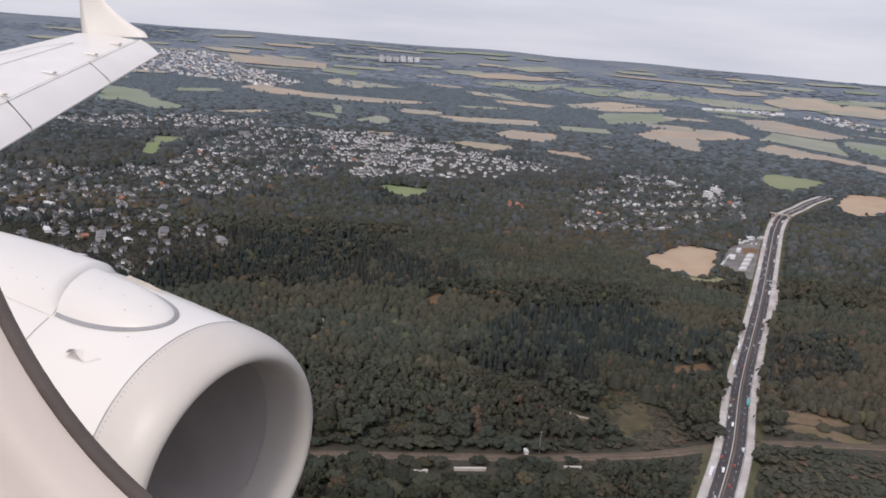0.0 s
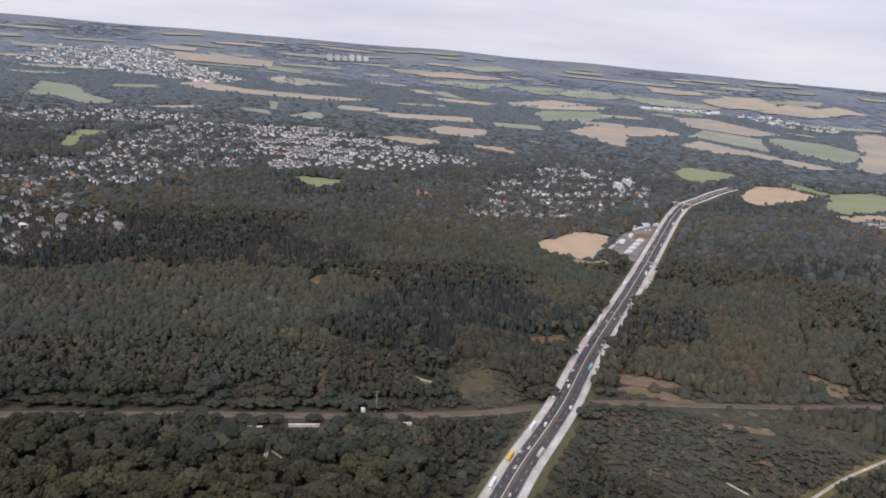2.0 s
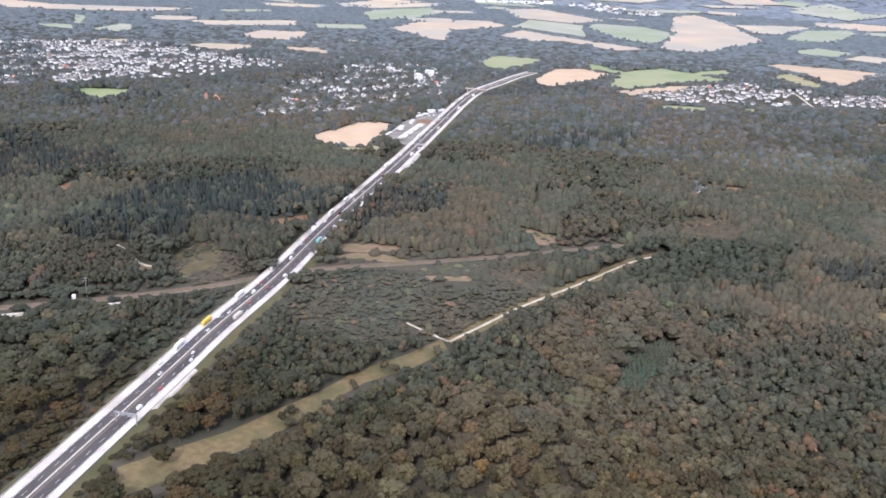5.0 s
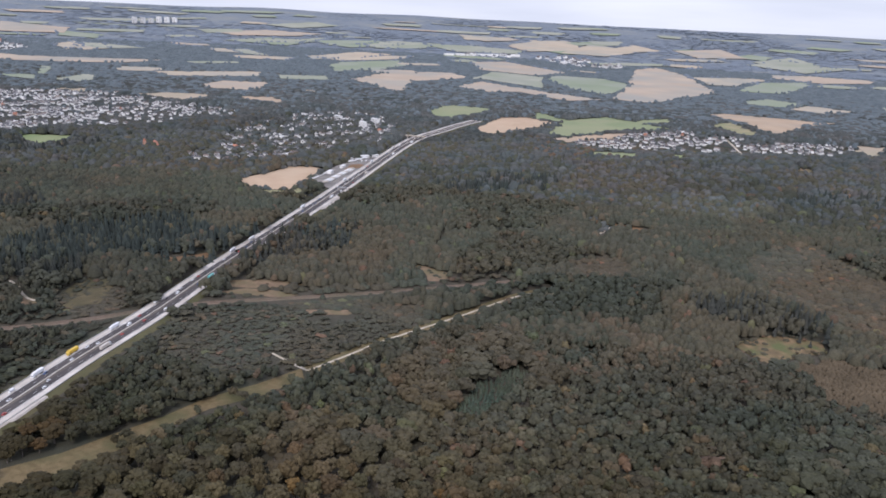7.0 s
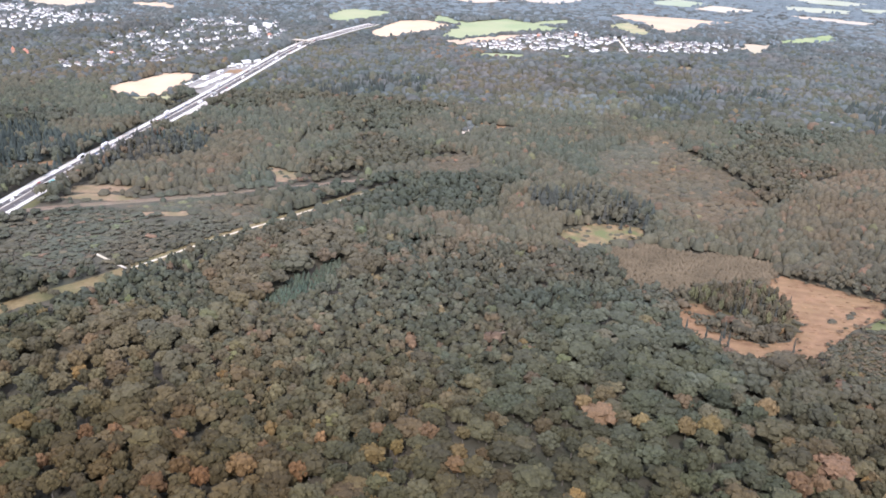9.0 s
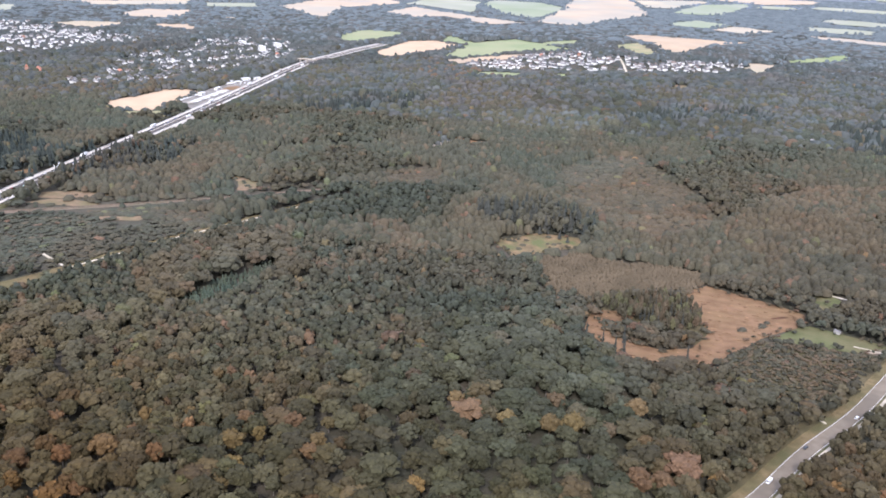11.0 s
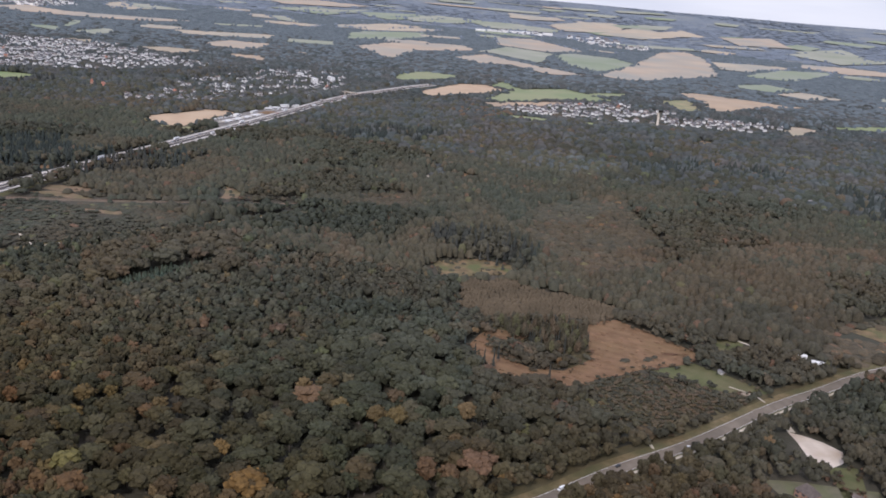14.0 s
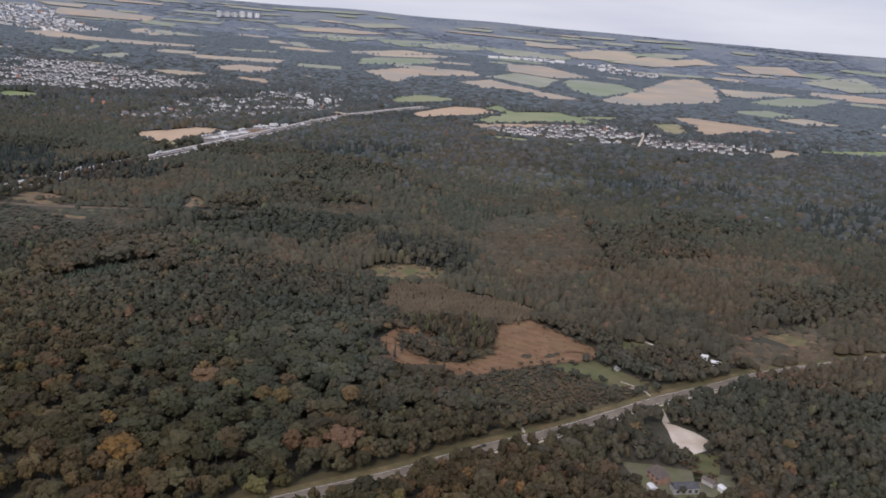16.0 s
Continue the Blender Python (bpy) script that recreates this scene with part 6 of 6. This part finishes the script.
def cowl_radius(s):
    if s < LIP_S:
        return RIM + (1 - RIM) * math.sqrt(max(0, 1 - (1 - s / LIP_S) ** 2))
    return 1.0 + 0.045 * math.sin(min(1, (s - LIP_S) / 1.4) * math.pi / 2) - 0.05 * max(0, s - 2.2) ** 1.5


outer = [(s, cowl_radius(s)) for s in np.linspace(LIP_S + 0.004, 3.6, 24)]
nacelle = part("engine_nacelle", revolve(outer + [(3.6, 0.7)]), M_WHITE, airliner, "white engine cowling with panel seams", True)
lip = [(LIP_S * (1 - math.cos(t)), cowl_radius(LIP_S * (1 - math.cos(t)))) for t in np.linspace(math.pi / 2, 0, 14)]
lip += [(0.30 * (1 - math.cos(t)), RIM - 0.085 * math.sin(t)) for t in np.linspace(0.12, math.pi / 2, 12)]
part("intake_lip", revolve(lip), M_LIP, nacelle, "smooth pale grey intake lip", True)
part("intake_duct", revolve([(0.30, RIM - 0.085), (0.34, 0.7645), (0.38, 0.765)]), M_LIP, nacelle, "", True)
part("acoustic_lining", revolve([(0.384, 0.765), (0.8, 0.79), (1.75, 0.80)]), M_LINER, nacelle, "dark grey intake lining", True)
part("lip_seam", revolve([(LIP_S - 0.002, 1.0015), (LIP_S + 0.007, 1.003)]), M_SEAL, nacelle)
part("fan_disc", revolve([(1.66, 0.80), (1.67, 0.02)]), M_TYRE, nacelle)
part("spinner", revolve([(1.62, 0.27), (1.5, 0.2), (1.38, 0.11), (1.30, 0.0)], 32), M_FAN, nacelle, "dark fan spinner", True)
for i in range(24):
    bm = bmesh.new()
    rows = []
    for k in range(5):
        r = 0.24 + 0.54 * k / 4
        rows.append([bm.verts.new(at_engine(1.54 + 0.10 * q, r, i * 15 + (q - 0.5) * (16 - 2 * k) + 3 * k)) for q in (0, 0.5, 1)])
    for p, q in zip(rows[:-1], rows[1:]):
        for j in range(2):
            bm.faces.new((p[j], p[j + 1], q[j + 1], q[j]))
    bmesh.ops.solidify(bm, geom=bm.faces[:], thickness=0.012)
    part("fan_blade", bm, M_FAN, nacelle, "", True)


def blister(s0, s1, ends, centre, half, tall, slant=0.0):
    """A raised fairing over the cowl, rounded in front."""
    bm = bmesh.new()
    ns, na = 26, 20
    grid = []
    for i in range(ns + 1):
        u = i / ns
        s = s0 + (s1 - s0) * (u ** 1.6 if ends else u)
        w = half * (math.sqrt(max(0.0, 1 - max(0, 1 - (s - s0) / 0.86) ** 2.4)) if ends else 1.0)
        h = tall * (min(1, (s - s0) / 0.45) ** 0.5 if ends else 1.0)
        row = []
        for j in range(na + 1):
            v = -1 + 2 * j / na
            e = (1 - abs(v) ** 3.2)
            sk = s + slant * v * w * (u ** 3 if ends else 1 - u)
            row.append(bm.verts.new(at_engine(sk, cowl_radius(sk) + 0.004 + (h * e if ends or i else 0.0), centre + v * w)))
        grid.append(row)
    for p, q in zip(grid[:-1], grid[1:]):
        for j in range(na):
            bm.faces.new((p[j], p[j + 1], q[j + 1], q[j]))
    bmesh.ops.remove_doubles(bm, verts=bm.verts[:], dist=0.0005)
    bmesh.ops.recalc_face_normals(bm, faces=bm.faces)
    return bm


part("fairing_seal", blister(0.565, 1.50, True, 73, 19.6, 0.02, 0.0085), M_SEAL, nacelle, "grey rubbery fairing seal", True)
part("pylon_fairing", blister(0.595, 1.50, True, 73, 18.2, 0.085, 0.0085), M_WHITE, nacelle, "bulged white pylon fairing", True)
part("pylon_panel", blister(1.585, 3.3, False, 80, 27.0, 0.075, 0.0085), M_WHITE, nacelle, "", True)
part("cowl_seam", revolve([(1.36, cowl_radius(1.36) + 0.002), (1.368, cowl_radius(1.368) + 0.002)], 60, -60, 52), M_SEAL, nacelle)
# the recessed drain scoop in the cowl
bm = bmesh.new()
q = [at_engine(s, cowl_radius(s) + h, d) for s, h, d in ((0.96, 0.004, 40.6), (0.96, 0.004, 44.2), (0.86, 0.03, 45.5), (0.70, 0.004, 45.6), (0.80, 0.004, 41.5))]
vs = [bm.verts.new(p) for p in q]
bm.faces.new(vs)
bmesh.ops.solidify(bm, geom=bm.faces[:], thickness=0.03)
part("drain_scoop", bm, M_WHITE, nacelle)
bm = bmesh.new()
bm.faces.new([bm.verts.new(at_engine(s, cowl_radius(s) + 0.034, d)) for s, d in ((0.955, 41.4), (0.95, 43.2), (0.90, 44.2), (0.93, 42.4))])
bmesh.ops.solidify(bm, geom=bm.faces[:], thickness=0.006)
part("scoop_mouth", bm, M_SEAL, nacelle)
# the strake: a thin vane on the cowl
bm = bmesh.new()
st = [bm.verts.new(at_engine(s, cowl_radius(s) + h, 97)) for s, h in ((1.02, 0.0), (1.25, 0.03), (1.5, 0.035), (1.55, 0.0))]
bm.faces.new(st)
bmesh.ops.solidify(bm, geom=bm.faces[:], thickness=0.012)
part("strake", bm, M_WHITE, nacelle)
# rows of fasteners
for base_s, degs in ((LIP_S - 0.03, np.arange(8, 92, 2.0)),):
    for d in degs:
        bm = bmesh.new()
        r = cowl_radius(base_s) + 0.001
        bm.faces.new([bm.verts.new(at_engine(base_s + 0.005 * math.cos(k), r, d + 0.28 * math.sin(k))) for k in np.arange(6) * 1.047])
        part("fastener", bm, M_SEAL, nacelle)
for s, d, h in ((0.86, 66, 0.07), (1.0, 72, 0.088), (1.2, 70, 0.09), (1.3, 76, 0.09), (0.78, 74, 0.06), (0.68, 58, 0.004), (1.6, 60.5, 0.06), (1.75, 64, 0.075), (1.9, 60.5, 0.06), (2.05, 64, 0.075), (1.55, 66, 0.08)):
    bm = bmesh.new()
    bm.faces.new([bm.verts.new(at_engine(s + 0.005 * math.cos(k), cowl_radius(s) + h + 0.004, d + 0.28 * math.sin(k))) for k in np.arange(8) * 0.785])
    part("fastener", bm, M_SEAL, nacelle)


# wing: lines along the span, from the tip (k = 0) inboard
def wing_point(chord, k):
    """chord 0: slat's edge, 1: slat seam, 2: trailing edge; k metres in from the tip."""
    if chord <= 1:
        a = Vector((-7.06, 20.0 - k, 4.86 - 0.4555 * k))
        b = Vector((-7.61, 20.2 - k, 5.27 - 0.436 * k))
        return a.lerp(b, chord)
    b = Vector((-7.61, 20.2 - k, 5.27 - 0.436 * k))
    kk = k * 0.95
    c = Vector((-9.48 - 0.2 * kk, 21.1 - 0.99 * kk, 5.69 - 0.42 * kk))
    return b.lerp(c, chord - 1)


UPN = Vector((0.05, -0.40, 0.91)).normalized()


def wing_skin(c0, c1, k0, k1, bulge, thick, nc=8, nk=10):
    bm = bmesh.new()
    top, bot = [], []
    for i in range(nk + 1):
        k = k0 + (k1 - k0) * i / nk
        rt, rb = [], []
        for j in range(nc + 1):
            u = j / nc
            p = wing_point(c0 + (c1 - c0) * u, k)
            h = bulge * 4 * u * (1 - u)
            rt.append(bm.verts.new(p + UPN * h))
            rb.append(bm.verts.new(p - UPN * (thick * (1 - u) ** 0.7 * min(1, 6 * u + 0.1) + 0.012)))
        top.append(rt)
        bot.append(rb)
    for g, flip in ((top, False), (bot, True)):
        for p, q in zip(g[:-1], g[1:]):
            for j in range(nc):
                bm.faces.new((p[j], p[j + 1], q[j + 1], q[j]))
    for i in range(nk):
        for j in (0, nc):
            bm.faces.new((top[i][j], top[i + 1][j], bot[i + 1][j], bot[i][j]))
    for i in (0, nk):
        for j in range(nc):
            bm.faces.new((top[i][j], top[i][j + 1], bot[i][j + 1], bot[i][j]))
    bmesh.ops.recalc_face_normals(bm, faces=bm.faces)
    bmesh.ops.split_edges(bm, edges=[e for e in bm.edges if len(e.link_faces) == 2 and e.calc_face_angle(0) > 0.5])
    return bm


wing = part("wing", wing_skin(1.0, 2.0, 0.15, 12.0, 0.03, 0.30), M_WHITE, airliner, "swept white wing with slats extended", True)
for k0, k1 in ((0.0, 2.90), (2.93, 6.16), (6.19, 10.5)):
    part("slat", wing_skin(0.0, 0.985, k0, k1, 0.03, 0.10, 8, 6), M_WHITE, wing, "", True)


def seam_strip(pts, w=0.012):
    bm = bmesh.new()
    prev = None
    for i, p in enumerate(pts):
        a, b = pts[max(0, i - 1)], pts[min(len(pts) - 1, i + 1)]
        side = (b - a).normalized().cross(UPN)
        cur = (bm.verts.new(p + UPN * 0.034 + side * w), bm.verts.new(p + UPN * 0.034 - side * w))
        if prev:
            bm.faces.new((prev[0], cur[0], cur[1], prev[1]))
        prev = cur
    bmesh.ops.recalc_face_normals(bm, faces=bm.faces)
    return bm


for k in (2.915, 6.175):
    part("slat_gap", seam_strip([wing_point(c, k) for c in np.linspace(0.02, 1.0, 6)], 0.008), M_TYRE, wing)
part("slat_seam", seam_strip([wing_point(1.0, k) for k in np.linspace(0.2, 10, 12)], 0.008), M_SEAL, wing)
part("aileron_seam", seam_strip([wing_point(1.60, k) for k in np.linspace(1.4, 9, 14)], 0.013), M_SEAL, wing)
part("aileron_seam", seam_strip([wing_point(1.60, 1.4), wing_point(1.80, 2.2), wing_point(1.86, 4.0), wing_point(1.86, 9.0)], 0.012), M_SEAL, wing)
for k in (1.0, 2.3, 4.2, 6.0):
    bm = bmesh.new()
    p = wing_point(1.05, k)
    d = (wing_point(1.3, k) - p).normalized()
    sd = Vector((0, -0.9, -0.4)).normalized()
    vs = [bm.verts.new(p + UPN * h + d * a + sd * b) for a, b, h in ((0, -0.05, 0.03), (0, 0.05, 0.03), (0.4, 0.03, 0.045), (0.4, -0.03, 0.045), (0.02, 0, 0.085), (0.36, 0, 0.06))]
    for f_ in ((0, 1, 4), (1, 2, 5, 4), (2, 3, 5), (3, 0, 4, 5)):
        bm.faces.new([vs[i] for i in f_])
    bmesh.ops.recalc_face_normals(bm, faces=bm.faces)
    part("slat_track_cover", bm, M_WHITE, wing)
    bm = bmesh.new()
    bm.faces.new([bm.verts.new(p + UPN * 0.06 + d * a + sd * b) for a, b in ((-0.06, -0.05), (-0.06, 0.07), (0.05, 0.06), (0.05, -0.04))])
    bmesh.ops.solidify(bm, geom=bm.faces[:], thickness=0.02)
    part("slat_track", bm, M_SEAL, wing)


def winglet():
    bm = bmesh.new()
    rows = []
    for te, le, py, dep in ((147, 262, 64, 20.65), (145, 256, 54, 20.68), (143.5, 238, 44, 20.72), (142.5, 222, 33, 20.76), (142, 206, 20, 20.8), (141, 191, 6, 20.85), (140, 178, -12, 20.9), (137, 165, -45, 21.0), (131, 152, -90, 21.2), (122, 138, -125, 21.35)):
        k = dep / 1423.0
        t = Vector(((te - 784) * k * 1.012, dep * 1.012, (441 - py) * k * 1.012))
        l = Vector(((le - 784) * k * 0.985, dep * 0.985, (441 - py - 3) * k * 0.985))
        out = Vector((0.44, 0.88, 0.2))
        ring = []
        for u in (0, 0.04, 0.15, 0.35, 0.6, 0.85, 1.0):
            ring.append((l.lerp(t, u), 0.10 * (l - t).length * (math.sqrt(u) * (1 - u) * 1.6 + 0.003)))
        rows.append([bm.verts.new(p - out * h) for p, h in ring] + [bm.verts.new(p + out * h) for p, h in reversed(ring)])
    for p, q in zip(rows[:-1], rows[1:]):
        for j in range(len(p)):
            n = (j + 1) % len(p)
            bm.faces.new((p[j], p[n], q[n], q[j]))
    bm.faces.new(rows[-1])
    bmesh.ops.recalc_face_normals(bm, faces=bm.faces)
    return bm


part("winglet", winglet(), M_WHITE, wing, "upswept blended winglet", True)

# cabin window: gasket and moulded lining round a rounded opening
LAT = Vector((0.4414, 0.8756, 0.1962))
AFT = Vector((-0.8966, 0.4217, 0.1348))
RISE = Vector((0.0353, -0.2355, 0.9712))


def window_ring(steps):
    """A ring round the opening; steps: (metres outward from the edge, metres from the eye's plane)."""
    bm = bmesh.new()
    rings = []
    n = 96
    for grow, away in steps:
        ring = []
        for i in range(n):
            a = 2 * math.pi * i / n
            c, s = math.cos(a), math.sin(a)
            r = 0.08 + grow
            u = 0.031 + math.copysign(0.045, c) + r * c
            v = 0.09 + math.copysign(0.10, s) + r * s
            ring.append(bm.verts.new(LAT * away + AFT * u + RISE * v))
        rings.append(ring)
    for p, q in zip(rings[:-1], rings[1:]):
        for i in range(n):
            j = (i + 1) % n
            bm.faces.new((p[i], p[j], q[j], q[i]))
    bmesh.ops.recalc_face_normals(bm, faces=bm.faces)
    return bm


window_frame = part("window_frame", window_ring([(0.0018, 0.0985), (0.0040, 0.0935), (0.0075, 0.0885), (0.0105, 0.0885), (0.0150, 0.0835), (0.024, 0.080), (0.034, 0.0785), (0.038, 0.0800), (0.042, 0.0770), (0.060, 0.074), (0.10, 0.070), (0.13, 0.072), (0.13, 0.1003), (0.0018, 0.1003)]), M_TRIM, airliner, "moulded beige cabin window lining", True)
part("gasket", window_ring([(0.0, 0.1002), (0.0, 0.0990), (0.0010, 0.0980), (0.0020, 0.0980), (0.0020, 0.1002)]), M_GASKET, window_frame, "dark grey rubber window gasket", True)
